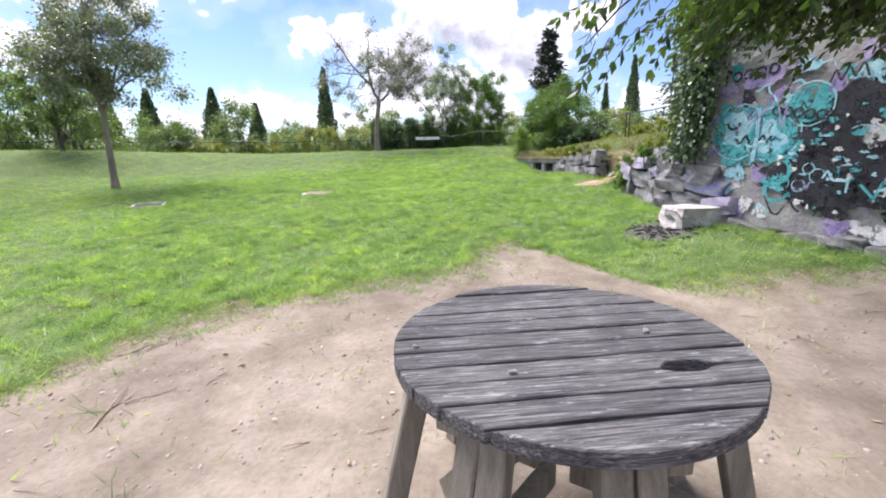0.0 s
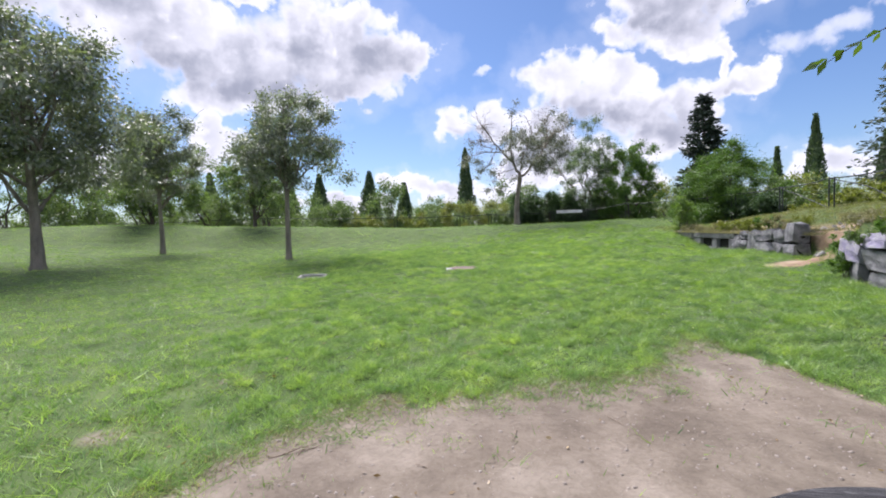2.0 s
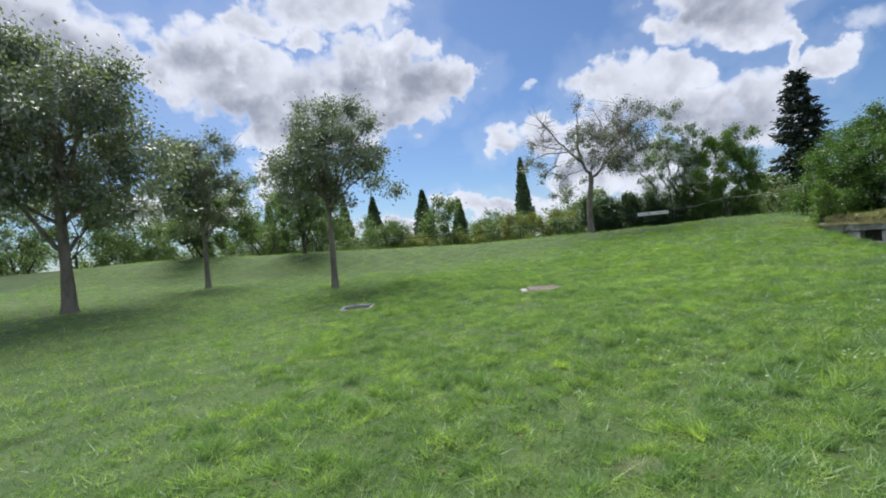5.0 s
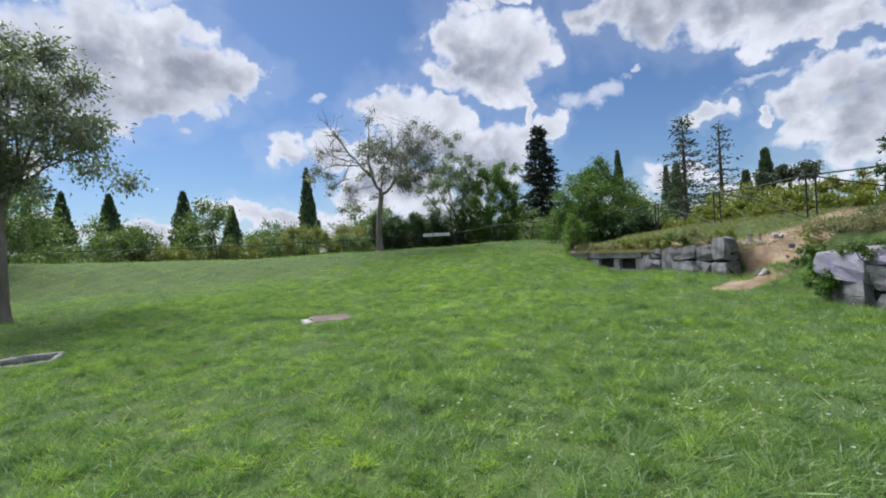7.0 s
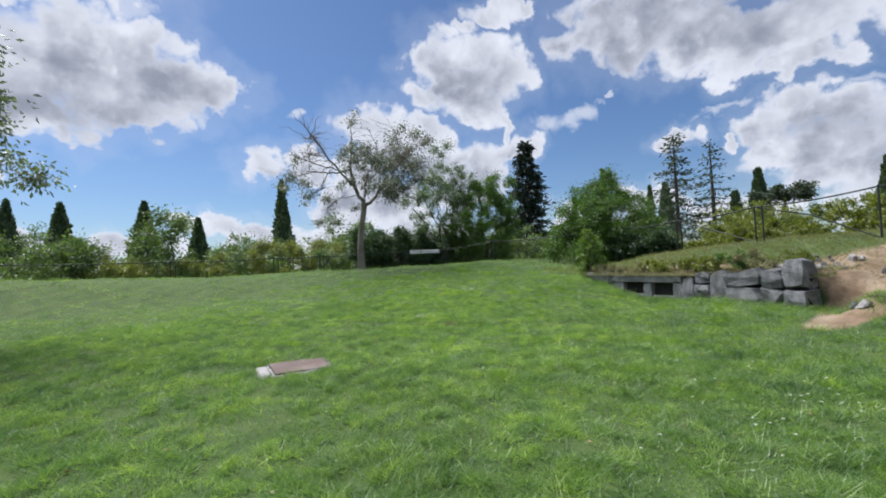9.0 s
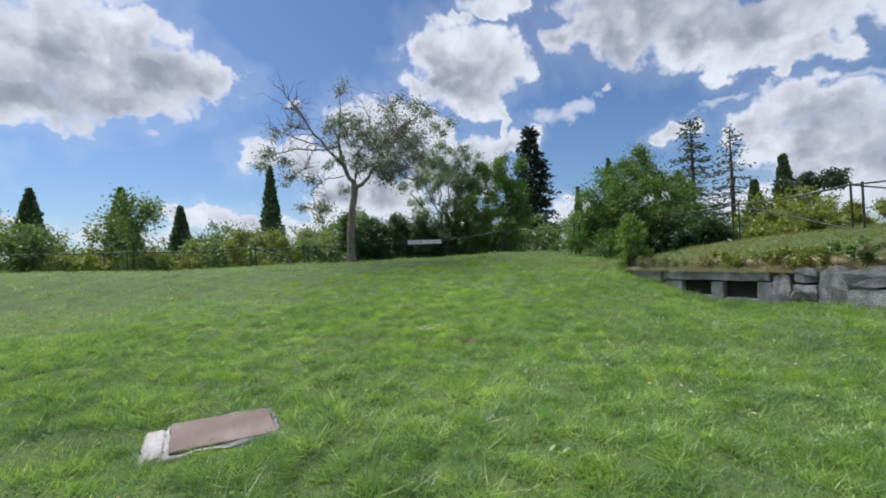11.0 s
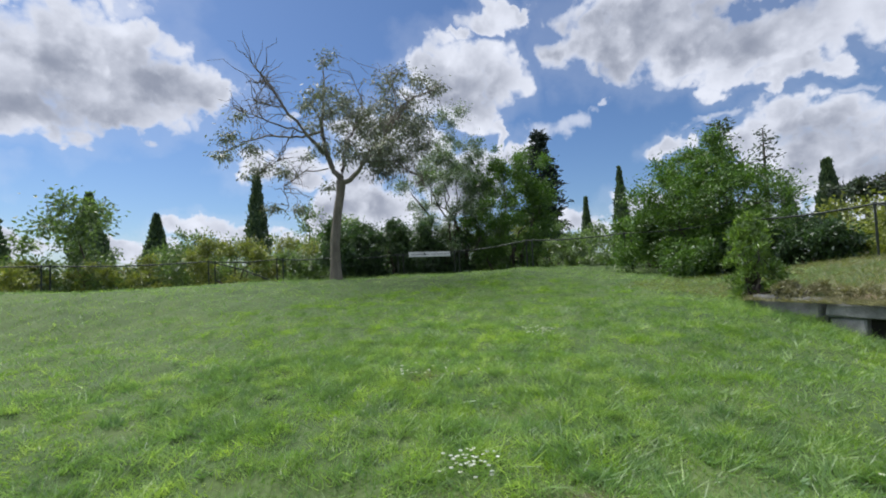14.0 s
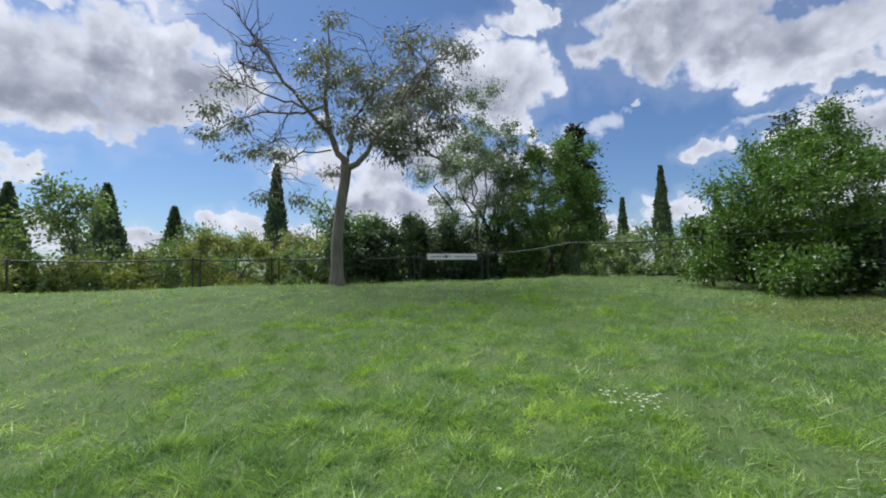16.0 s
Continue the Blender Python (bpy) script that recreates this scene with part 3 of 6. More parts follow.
def build_ground():
    def axis(fine0, fine1, step, far):
        mid = np.arange(fine0, fine1 + step / 2, step)
        grow = np.cumsum(step * 1.16 ** np.arange(1, 60))
        grow = grow[grow < far]
        return np.concatenate([(fine0 - grow)[::-1], mid, fine1 + grow])

    xs, ys = axis(-7, 13, 0.1, 900), axis(-4, 20.5, 0.1, 900)
    X, Y = np.meshgrid(xs, ys, indexing="ij")
    Z = ground_z(X, Y)
    near = smooth(40, 18, np.hypot(X - 2, Y - 6))
    Z = Z + bumps(X, Y) * near * (1 - 0.7 * soil_mask(X, Y))
    n, k = X.shape
    i, j = np.meshgrid(np.arange(n - 1), np.arange(k - 1), indexing="ij")
    F = np.stack([i * k + j, (i + 1) * k + j, (i + 1) * k + j + 1, i * k + j + 1], -1).reshape(-1, 4)
    ob = mesh_ob("ground", np.stack([X, Y, Z], -1).reshape(-1, 3), F, M["ground"], smooth=True)
    for key, mask in (("soil", soil_mask), ("ash", ash_mask), ("clay", lambda x, y: smooth(6.6, 7.6, x) * smooth(1.5, 3.5, y))):
        at = ob.data.attributes.new(key, "FLOAT", "POINT")
        at.data.foreach_set("value", mask(X, Y).ravel().astype(np.float32))
    return tagged(ob, "gently sloping mown meadow with a worn patch of bare earth", "ground", kind="structure")


def land(x, y):
    """Height of the built ground, with its small unevenness."""
    near = smooth(40, 18, np.hypot(np.asarray(x) - 2, np.asarray(y) - 6))
    return ground_z(x, y) + bumps(x, y) * near * (1 - 0.7 * soil_mask(x, y))


def lz(x, y):
    return float(land(x, y))


build_ground()


# ---------------------------------------------------------------- stones and walls
def stone_meshes(count, seed):
    """Rough-hewn blocks about one metre across, to be scaled."""
    made = []
    for k in range(count):
        rng = np.random.default_rng(seed + k)
        bm = bmesh.new()
        bmesh.ops.create_cube(bm, size=1.0)
        bmesh.ops.subdivide_edges(bm, edges=bm.edges[:], cuts=1, use_grid_fill=True)
        for v in bm.verts:
            out = sum(abs(c) > 0.4 for c in v.co)
            v.co *= {1: 1.03, 2: 0.985, 3: 0.90}.get(out, 1.0)
            v.co += Vector(rng.normal(size=3) * 0.068)
        bmesh.ops.bevel(bm, geom=[e for e in bm.edges if e.calc_face_angle(0) > 0.5], offset=0.03, segments=1, affect="EDGES")
        me = bpy.data.meshes.new("stone")
        bm.to_mesh(me)
        bm.free()
        made.append(me)
    return made


STONES = stone_meshes(7, 40)


def lay_stone(rng, wall, at, size, turn, mat):
    me = STONES[rng.integers(len(STONES))]
    key = me.name + mat.name
    if key not in PAINTED:
        me2 = me.copy()
        me2.materials.append(mat)
        PAINTED[key] = me2
    ob = new("stone", PAINTED[key])
    ob.parent = wall
    ob.matrix_basis = Matrix.LocRotScale(Vector(at), Euler((rng.normal() * 0.09, rng.normal() * 0.09, turn + rng.normal() * 0.08)), Vector(size))


PAINTED = {}


def stone_wall(name, label, a, b, z0, z1, rows, width, seed, paint=None):
    """Irregular courses between two points of the plan; near-black core paints shade into the gaps."""
    rng = np.random.default_rng(seed)
    a, b = np.array(a, float), np.array(b, float)
    ln = np.linalg.norm(b - a)
    d = (b - a) / ln
    turn = math.atan2(d[1], d[0])
    nrm = np.array([d[1], -d[0]])
    mid = (a + b) / 2 - nrm * 0.22
    zf = lambda s: (z0[0] + (z0[1] - z0[0]) * s, z1[0] + (z1[1] - z1[0]) * s)
    low, high = (z0[0] + z0[1]) / 2, min(z1)
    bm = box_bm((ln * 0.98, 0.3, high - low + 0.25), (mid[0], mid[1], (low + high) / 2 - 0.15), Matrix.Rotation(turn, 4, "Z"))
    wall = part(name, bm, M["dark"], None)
    tagged(wall, label, "stone wall", kind="structure")
    # columns of one to three blocks, split at uneven heights
    s = 0.0
    while s < ln - 0.05:
        w = min(width * rng.uniform(0.6, 1.5), ln - s)
        if ln - s - w < 0.2:
            w = ln - s
        lo, hi = zf((s + w / 2) / ln)
        hi += rng.normal() * 0.03
        many = max(rows - 1, rows - 1 + int(rng.integers(0, 3)) - (w > width * 1.15))
        cuts = np.sort(np.r_[0, (np.arange(1, many) + rng.uniform(-0.22, 0.22, many - 1)) / many, 1]) * (hi - lo) + lo
        for z, top in zip(cuts[:-1], cuts[1:]):
            p = a + d * (s + w / 2) - nrm * rng.uniform(0.11, 0.20)
            mat = M["stone"]
            if paint and rng.random() < 0.3:
                mat = M[paint[rng.integers(len(paint))]]
            lay_stone(rng, wall, (p[0], p[1], (z + top) / 2), (w * rng.uniform(0.94, 1.05), 0.36, (top - z) * rng.uniform(0.94, 1.08)), turn, mat)
        s += w
    return wall


def slab_wall():
    """Concrete lintel with two slots, at the head of the stone wall."""
    w = thing("culvert_wall", (8.78, 9.78, 0.75), "low stained concrete wall with two dark rectangular slots", "concrete wall")
    inv = Matrix.Translation((-8.72, -9.7, -0.75))

    def put(name, y0, y1, za, zb, x0=8.70, x1=9.05, mat="concrete", label="", tilt=0.0):
        bm = box_bm((x1 - x0, y1 - y0, zb - za), bevel=0.018)
        bmesh.ops.subdivide_edges(bm, edges=[e for e in bm.edges if e.calc_length() > 0.3], cuts=3)
        rng = np.random.default_rng(int(y0 * 100))
        for v in bm.verts:
            v.co += Vector(rng.normal(size=3) * 0.006)
        bmesh.ops.transform(bm, matrix=inv @ Matrix.Translation(((x0 + x1) / 2, (y0 + y1) / 2, (za + zb) / 2)) @ Matrix.Rotation(tilt, 4, "X"), verts=bm.verts)
        part(name, bm, M[mat], w, label)

    put("lintel", 8.66, 10.36, 1.05, 1.21)
    put("pier", 10.03, 10.34, 0.60, 1.048, 8.72)
    put("pier", 9.33, 9.53, 0.60, 1.048, 8.72)
    put("pier", 8.62, 8.83, 0.55, 1.048, 8.69)
    put("sill", 8.83, 9.33, 0.55, 0.78, 8.74)
    put("sill", 9.53, 10.03, 0.55, 0.80, 8.74)
    # near-black sheet just behind the face paints the shade of the slots
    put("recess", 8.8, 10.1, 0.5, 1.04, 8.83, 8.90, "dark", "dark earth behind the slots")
    put("end_slab", 10.42, 11.12, 1.03, 1.25, 8.72, 9.0, "concrete", "cracked end slab", 0.05)
    put("footing", 10.38, 11.15, 0.80, 1.06, 8.78, 9.0, "stone")


slab_wall()
stone_wall("retaining_wall_north", "dry wall of large grey limestone blocks holding back a terrace", (8.70, 8.70), (8.48, 6.58), (0.62, 0.66), (1.20, 1.43), 2, 0.42, 3)
stone_wall("retaining_wall_south", "tumbled stone wall with weeds and faint purple paint", (7.75, 4.85), (6.42, 2.35), (0.42, 0.40), (1.12, 1.62), 3, 0.62, 9, ["stone_lilac"])


def graffiti_wall():
    x0 = 6.10
    V, F = [], []
    ys, zs = np.linspace(2.15, -8.0, 80), np.linspace(0.5, 5.2, 36)
    Y, Z = np.meshgrid(ys, zs, indexing="ij")
    X = x0 + 0.10 + 0.03 * (Z - 1) + 0 * Y
    k = len(zs)
    i, j = np.meshgrid(np.arange(len(ys) - 1), np.arange(k - 1), indexing="ij")
    front = np.stack([X, Y, Z], -1).reshape(-1, 3)
    back = front + [0.6, 0, 0]
    n = len(front)
    f = np.stack([i * k + j, i * k + j + 1, (i + 1) * k + j + 1, (i + 1) * k + j], -1).reshape(-1, 4)
    side = np.array([[j, j + 1, n + j + 1, n + j] for j in range(k - 1)])
    top = np.array([[i * k + k - 1, (i + 1) * k + k - 1, n + (i + 1) * k + k - 1, n + i * k + k - 1] for i in range(len(ys) - 1)])
    wall = mesh_ob("wall_graffiti", np.concatenate([front, back]), np.concatenate([f, f[:, ::-1] + n, side, top]), M["plaster"])
    tagged(wall, "tall rough rendered wall covered in teal, black and violet graffiti", "wall", kind="structure")
    rng = np.random.default_rng(5)
    y, row = 2.3, 0
    for row, (za, zb) in enumerate(((0.14, 0.32), (0.34, 0.54), (0.58, 0.84), (0.82, 1.08), (1.06, 1.3))):
        y = 2.3
        while y > -7.8:
            w = rng.uniform(0.22, 0.6)
            if row >= 2 and y < 1.45:
                break
            mat = "stone"
            if row >= 1 and 1.4 < y < 2.0:
                mat = "stone_blue" if row == 3 and y < 1.85 else ("stone_lilac", "stone", "stone")[int(rng.integers(0, 3))]
            elif y < 0.8 and rng.random() < 0.15:
                mat = "stone_lilac"
            lay_stone(rng, wall, (x0 + 0.17 + rng.normal() * 0.025, y - w / 2, (za + zb) / 2 + rng.normal() * 0.03), (0.42, w * 1.04, (zb - za) * rng.uniform(0.9, 1.25)), 0, M[mat])
            y -= w
    count = [0]

    def face(z):
        return x0 + 0.10 + 0.03 * (z - 1)

    def blot(colour, y, z, ry, rz, seed):
        r = np.random.default_rng(seed)
        a = np.linspace(0, 2 * np.pi, 40, endpoint=False)
        rad = 1 + 0.16 * np.sin(3 * a + r.random() * 6) + 0.10 * np.sin(5 * a + r.random() * 6) + 0.08 * np.sin(9 * a + r.random() * 6) + 0.07 * r.normal(size=40)
        count[0] += 1
        off = 0.003 + 0.0004 * count[0]
        v = [(face(z) - off, y, z)] + [(face(z + rz * q * math.sin(t)) - off, y + ry * q * math.cos(t), z + rz * q * math.sin(t)) for t, q in zip(a, rad)]
        fs = [(0, 1 + (t + 1) % 40, 1 + t) for t in range(40)]
        mesh_ob("paint_patch", v, fs, M["paint_" + colour], wall)

    def stroke(colour, pts, width):
        p = np.array(pts, float)
        t = np.linspace(0, len(p) - 1, 8 * (len(p) - 1) + 1)
        c = np.stack([np.interp(t, np.arange(len(p)), p[:, q]) for q in (0, 1)], 1)
        for _ in range(3):
            c[1:-1] = (c[:-2] + 2 * c[1:-1] + c[2:]) / 4
        d = unit(np.gradient(c, axis=0))
        s = np.stack([-d[:, 1], d[:, 0]], 1) * width / 2
        count[0] += 1
        off = 0.003 + 0.0004 * count[0]
        two = np.concatenate([c + s, c - s])
        v = np.c_[face(two[:, 1]) - off, two]
        n = len(c)
        fs = np.array([[q, q + 1, n + q + 1, n + q] for q in range(n - 1)])
        mesh_ob("paint_stroke", v, fs, M["paint_" + colour], wall)

    def ring(colour, y, z, r, width, turn=2 * np.pi, start=0.0):
        stroke(colour, [(y + r * math.cos(a), z + r * math.sin(a)) for a in np.linspace(start, start + turn, 12)], width)

    wash = np.random.default_rng(71)
    for k in range(90):
        blot(("white", "violet", "sky", "black", "teal", "violet", "black")[wash.integers(7)], wash.uniform(-1.9, 1.5), wash.uniform(0.62, 2.7), wash.uniform(0.05, 0.17), wash.uniform(0.04, 0.14), 200 + k)
    blot("black", -0.05, 1.50, 0.56, 0.56, 1)
    blot("black", 0.10, 1.75, 0.38, 0.30, 31)
    blot("black", 0.30, 1.15, 0.42, 0.30, 2)
    blot("black", -0.20, 2.02, 0.30, 0.16, 3)
    blot("teal", 1.18, 1.70, 0.34, 0.36, 4)
    blot("sky", 1.16, 1.74, 0.24, 0.22, 5)
    blot("teal", 0.72, 1.66, 0.30, 0.34, 6)
    blot("sky", 0.78, 1.60, 0.20, 0.22, 7)
    blot("teal", 0.38, 1.98, 0.24, 0.18, 8)
    blot("violet", -0.62, 1.16, 0.22, 0.15, 9)
    blot("sky", -0.75, 1.50, 0.20, 0.32, 10)
    blot("sky", -0.55, 0.98, 0.26, 0.12, 11)
    blot("teal", 0.62, 1.08, 0.14, 0.10, 12)
    blot("violet", 0.95, 2.36, 0.32, 0.12, 13)
    blot("violet", -1.3, 1.5, 0.5, 0.4, 14)
    blot("teal", -2.0, 1.6, 0.5, 0.5, 15)
    for y, z, r in ((1.18, 1.70, 0.36), (0.74, 1.66, 0.33), (0.38, 1.98, 0.25)):
        ring("sky", y, z, r, 0.018)
        ring("teal", y, z, r - 0.06, 0.035)
    for y, z, r in ((0.55, 1.08, 0.09), (0.36, 1.06, 0.07), (0.18, 1.18, 0.08), (0.10, 1.02, 0.07), (0.28, 1.26, 0.06), (-0.02, 1.12, 0.07), (0.0, 1.34, 0.06)):
        ring("sky", y, z, r, 0.012)
    ring("teal", 0.62, 1.22, 0.15, 0.05, 4.6, 0.6)
    ring("teal", 0.60, 0.98, 0.13, 0.05, 4.6, 3.4)
    ring("black", 1.24, 1.82, 0.08, 0.03, 3.3, 3.1)
    stroke("black", [(1.20, 1.62), (1.12, 1.55), (1.06, 1.66), (1.0, 1.55)], 0.03)
    stroke("black", [(0.95, 1.66), (0.9, 1.56), (0.84, 1.66), (0.8, 1.56), (0.74, 1.64)], 0.025)
    stroke("sky", [(0.93, 1.98), (0.92, 1.6), (0.93, 1.25)], 0.05)
    for k in range(4):
        ring("black", 1.28 - 0.15 * k, 2.40 + 0.01 * k, 0.055, 0.03)
    stroke("black", [(1.42, 2.30), (1.42, 2.5), (1.36, 2.47), (1.42, 2.40)], 0.03)
    for k in range(5):
        ring("black", 0.72 - 0.12 * k, 1.93 - 0.02 * k, 0.05, 0.026)
    stroke("black", [(0.22, 2.18), (0.18, 2.32), (0.12, 2.18), (0.06, 2.34), (0.0, 2.2), (-0.06, 2.36), (-0.12, 2.2)], 0.022)
    blot("white", -0.28, 1.62, 0.13, 0.12, 41)
    blot("sky", -0.80, 0.72, 0.30, 0.12, 42)
    blot("teal", -0.95, 0.78, 0.10, 0.16, 43)
    blot("white", -0.5, 0.62, 0.22, 0.10, 44)
    blot("black", -0.1, 1.0, 0.45, 0.18, 45)
    blot("sky", -0.75, 1.75, 0.14, 0.3, 46)
    stroke("white", [(-0.35, 1.05), (-0.6, 1.0), (-0.9, 1.08)], 0.03)
    stroke("black", [(-0.35, 1.12), (-0.55, 1.06), (-0.75, 1.12), (-0.95, 1.0)], 0.05)
    stroke("black", [(-0.45, 1.3), (-0.7, 1.22), (-0.9, 1.3)], 0.05)
    stroke("violet", [(-0.6, 1.75), (-0.75, 1.5), (-0.9, 1.3)], 0.07)
    specks = np.random.default_rng(73)
    for k in range(110):
        a, q = specks.uniform(0, 6.28), specks.uniform(0, 1) ** 0.6
        blot(("sky", "teal", "black", "white", "teal", "black")[specks.integers(6)], 0.02 + 0.62 * q * math.cos(a), 1.38 + 0.62 * q * math.sin(a), specks.uniform(0.012, 0.05), specks.uniform(0.012, 0.04), 400 + k)
    tags = np.random.default_rng(72)
    for k in range(46):
        y, z = tags.uniform(-2.2, 1.35), tags.uniform(0.75, 2.5)
        n, s = tags.integers(4, 8), tags.uniform(0.05, 0.11)
        pts = [(y - s * 0.8 * q + tags.normal() * s * 0.25, z + tags.normal() * s) for q in range(n)]
        stroke(("black", "sky", "teal", "sky", "violet", "black")[tags.integers(6)], pts, tags.uniform(0.012, 0.028))
    return wall


graffiti_wall()


# ---------------------------------------------------------------- the round table
def picnic_table():
    cx, cy, top, R = TABLE
    turn = radians(-15.4)
    base = lz(cx, cy)
    t = thing("round_table", (cx, cy, base), "weathered grey round picnic table of wooden planks on bare earth", "table")
    t.rotation_euler = (0, 0, turn)
    rng = np.random.default_rng(11)
    w, thick = 0.1015, 0.045
    first = -0.241 - 3 * w
    zt = top - base
    for k in range(-1, 12):
        v0, v1 = first + k * w + 0.0058, first + (k + 1) * w - 0.0058
        v0, v1 = max(v0, -R + 0.0006), min(v1, R - 0.0006)
        if k == 0:
            v0 = -R + 0.0006
        if v1 - v0 < 0.02:
            continue
        def half(v):
            return math.sqrt(max(R * R - v * v, 1e-4))
        lower = [(u, v0 + 0.0025 * math.sin(9 * u + k)) for u in np.linspace(-half(v0), half(v0), 14)]
        upper = [(u, v1 + 0.0025 * math.sin(8 * u + 2 * k)) for u in np.linspace(half(v1), -half(v1), 14)]
        if k == 3:
            lower = [q for q in lower if not 0.2 < q[0] < 0.37]
            lower = sorted(lower + [(0.205, v0 + 0.004), (0.235, v0 + 0.030), (0.29, v0 + 0.038), (0.335, v0 + 0.026), (0.365, v0 + 0.006)])
        if k == 2:
            upper = [q for q in upper if not 0.19 < q[0] < 0.355]
            upper = sorted(upper + [(0.195, v1 - 0.004), (0.235, v1 - 0.022), (0.30, v1 - 0.026), (0.35, v1 - 0.004)], reverse=True)
        right = [(half(v), v) for v in R * np.sin(np.linspace(math.asin(v0 / R), math.asin(v1 / R), 12)[1:-1])]
        left = [(-half(v), v) for v in R * np.sin(np.linspace(math.asin(v1 / R), math.asin(v0 / R), 12)[1:-1])]
        ring = lower + right + upper + left
        bm = bmesh.new()
        lift = rng.normal() * 0.0018
        verts = [bm.verts.new((u, v, zt + lift)) for u, v in ring]
        f = bm.faces.new(verts)
        ext = bmesh.ops.extrude_face_region(bm, geom=[f])
        bmesh.ops.translate(bm, vec=(0, 0, -thick), verts=[g for g in ext["geom"] if isinstance(g, bmesh.types.BMVert)])
        bmesh.ops.recalc_face_normals(bm, faces=bm.faces)
        rim = [e for e in bm.edges if len(e.link_faces) == 2 and abs(e.calc_face_angle(0)) > 1.2 and e.verts[0].co.z > zt - 0.01 and e.verts[1].co.z > zt - 0.01]
        bmesh.ops.bevel(bm, geom=rim, offset=0.004, segments=1, affect="EDGES")
        part("plank", bm, M["table_top"], t)
    # splayed legs and the braces between them
    BROAD = [radians(q) for q in (182, 340, 20, 62)]
    for a in (62, 118, 182, 223, 231, 263, 272, 340, 20):
        a = radians(a)
        ca, sa = math.cos(a), math.sin(a)
        p0, p1 = Vector((ca * R * 0.83, sa * R * 0.83, zt - thick)), Vector((ca * R * 1.16, sa * R * 1.16, -0.03))
        d = p1 - p0
        m = Matrix.Translation((p0 + p1) / 2) @ Matrix.Rotation(a, 4, "Z") @ Matrix.Rotation(-math.atan2(R * 0.33, zt), 4, "Y")
        bm = box_bm((0.075, 0.098 if a in BROAD else 0.072, d.length), bevel=0.006)
        bmesh.ops.transform(bm, matrix=m, verts=bm.verts)
        part("leg", bm, M["table_leg"], t)
    for a in (62, 224, 322, 140):
        a = radians(a)
        ca, sa = math.cos(a), math.sin(a)
        q0, q1 = Vector((ca * R * 0.93, sa * R * 0.93, 0.30)), Vector((ca * 0.05, sa * 0.05, 0.30))
        m = Matrix.Translation((q0 + q1) / 2) @ Matrix.Rotation(a, 4, "Z")
        bm = box_bm(((q1 - q0).length, 0.045, 0.10), bevel=0.006)
        bmesh.ops.transform(bm, matrix=m, verts=bm.verts)
        part("brace", bm, M["table_leg"], t)
    for a, s in ((205, -1), (290, 1), (20, 1)):
        a = radians(a)
        m = Matrix.Rotation(a, 4, "Z") @ Matrix.Translation((R * 0.62, 0, zt * 0.55)) @ Matrix.Rotation(s * 0.7, 4, "X")
        bm = box_bm((0.04, 0.09, 0.6), bevel=0.006)
        bmesh.ops.transform(bm, matrix=m, verts=bm.verts)
        part("strut", bm, M["moss"] if s > 0 and a > 4 else M["table_leg"], t)
    bm = box_bm((2 * R * 0.9, 0.09, 0.05), (0, 0.22, zt - thick - 0.026), bevel=0.006)
    part("batten", bm, M["table_leg"], t)
    bm = box_bm((0.09, 2 * R * 0.86, 0.05), (0.1, 0, zt - thick - 0.078), bevel=0.006)
    part("batten", bm, M["table_leg"], t)


TABLE = (1.272, -1.787, 0.96, 0.562)
picnic_table()


# ---------------------------------------------------------------- boulder and covers in the lawn
def boulder():
    rng = np.random.default_rng(3)
    bm = bmesh.new()
    bmesh.ops.create_cube(bm, size=1.0)
    bmesh.ops.subdivide_edges(bm, edges=bm.edges[:], cuts=4, use_grid_fill=True)
    for v in bm.verts:
        p = v.co.copy()
        n = noise.noise(p * 2.3 + Vector((4, 1, 7)))
        k = noise.noise(p * 7)
        v.co += p.normalized() * (0.20 * n + 0.07 * k - 0.16 * (p.length - 0.5))
        if v.co.z > 0.4:
            v.co.z = 0.42 + 0.03 * k
    bmesh.ops.scale(bm, vec=(0.66, 0.48, 0.35), verts=bm.verts)
    bmesh.ops.rotate(bm, cent=(0, 0, 0), matrix=Matrix.Rotation(radians(-12), 3, "Z"), verts=bm.verts)
    b = part("boulder", bm, M["white_stone"], None)
    b.location = (5.84, 1.45, lz(5.84, 1.45) + 0.12)
    tagged(b, "pale flat-topped limestone boulder beside a burnt patch", "boulder")


boulder()


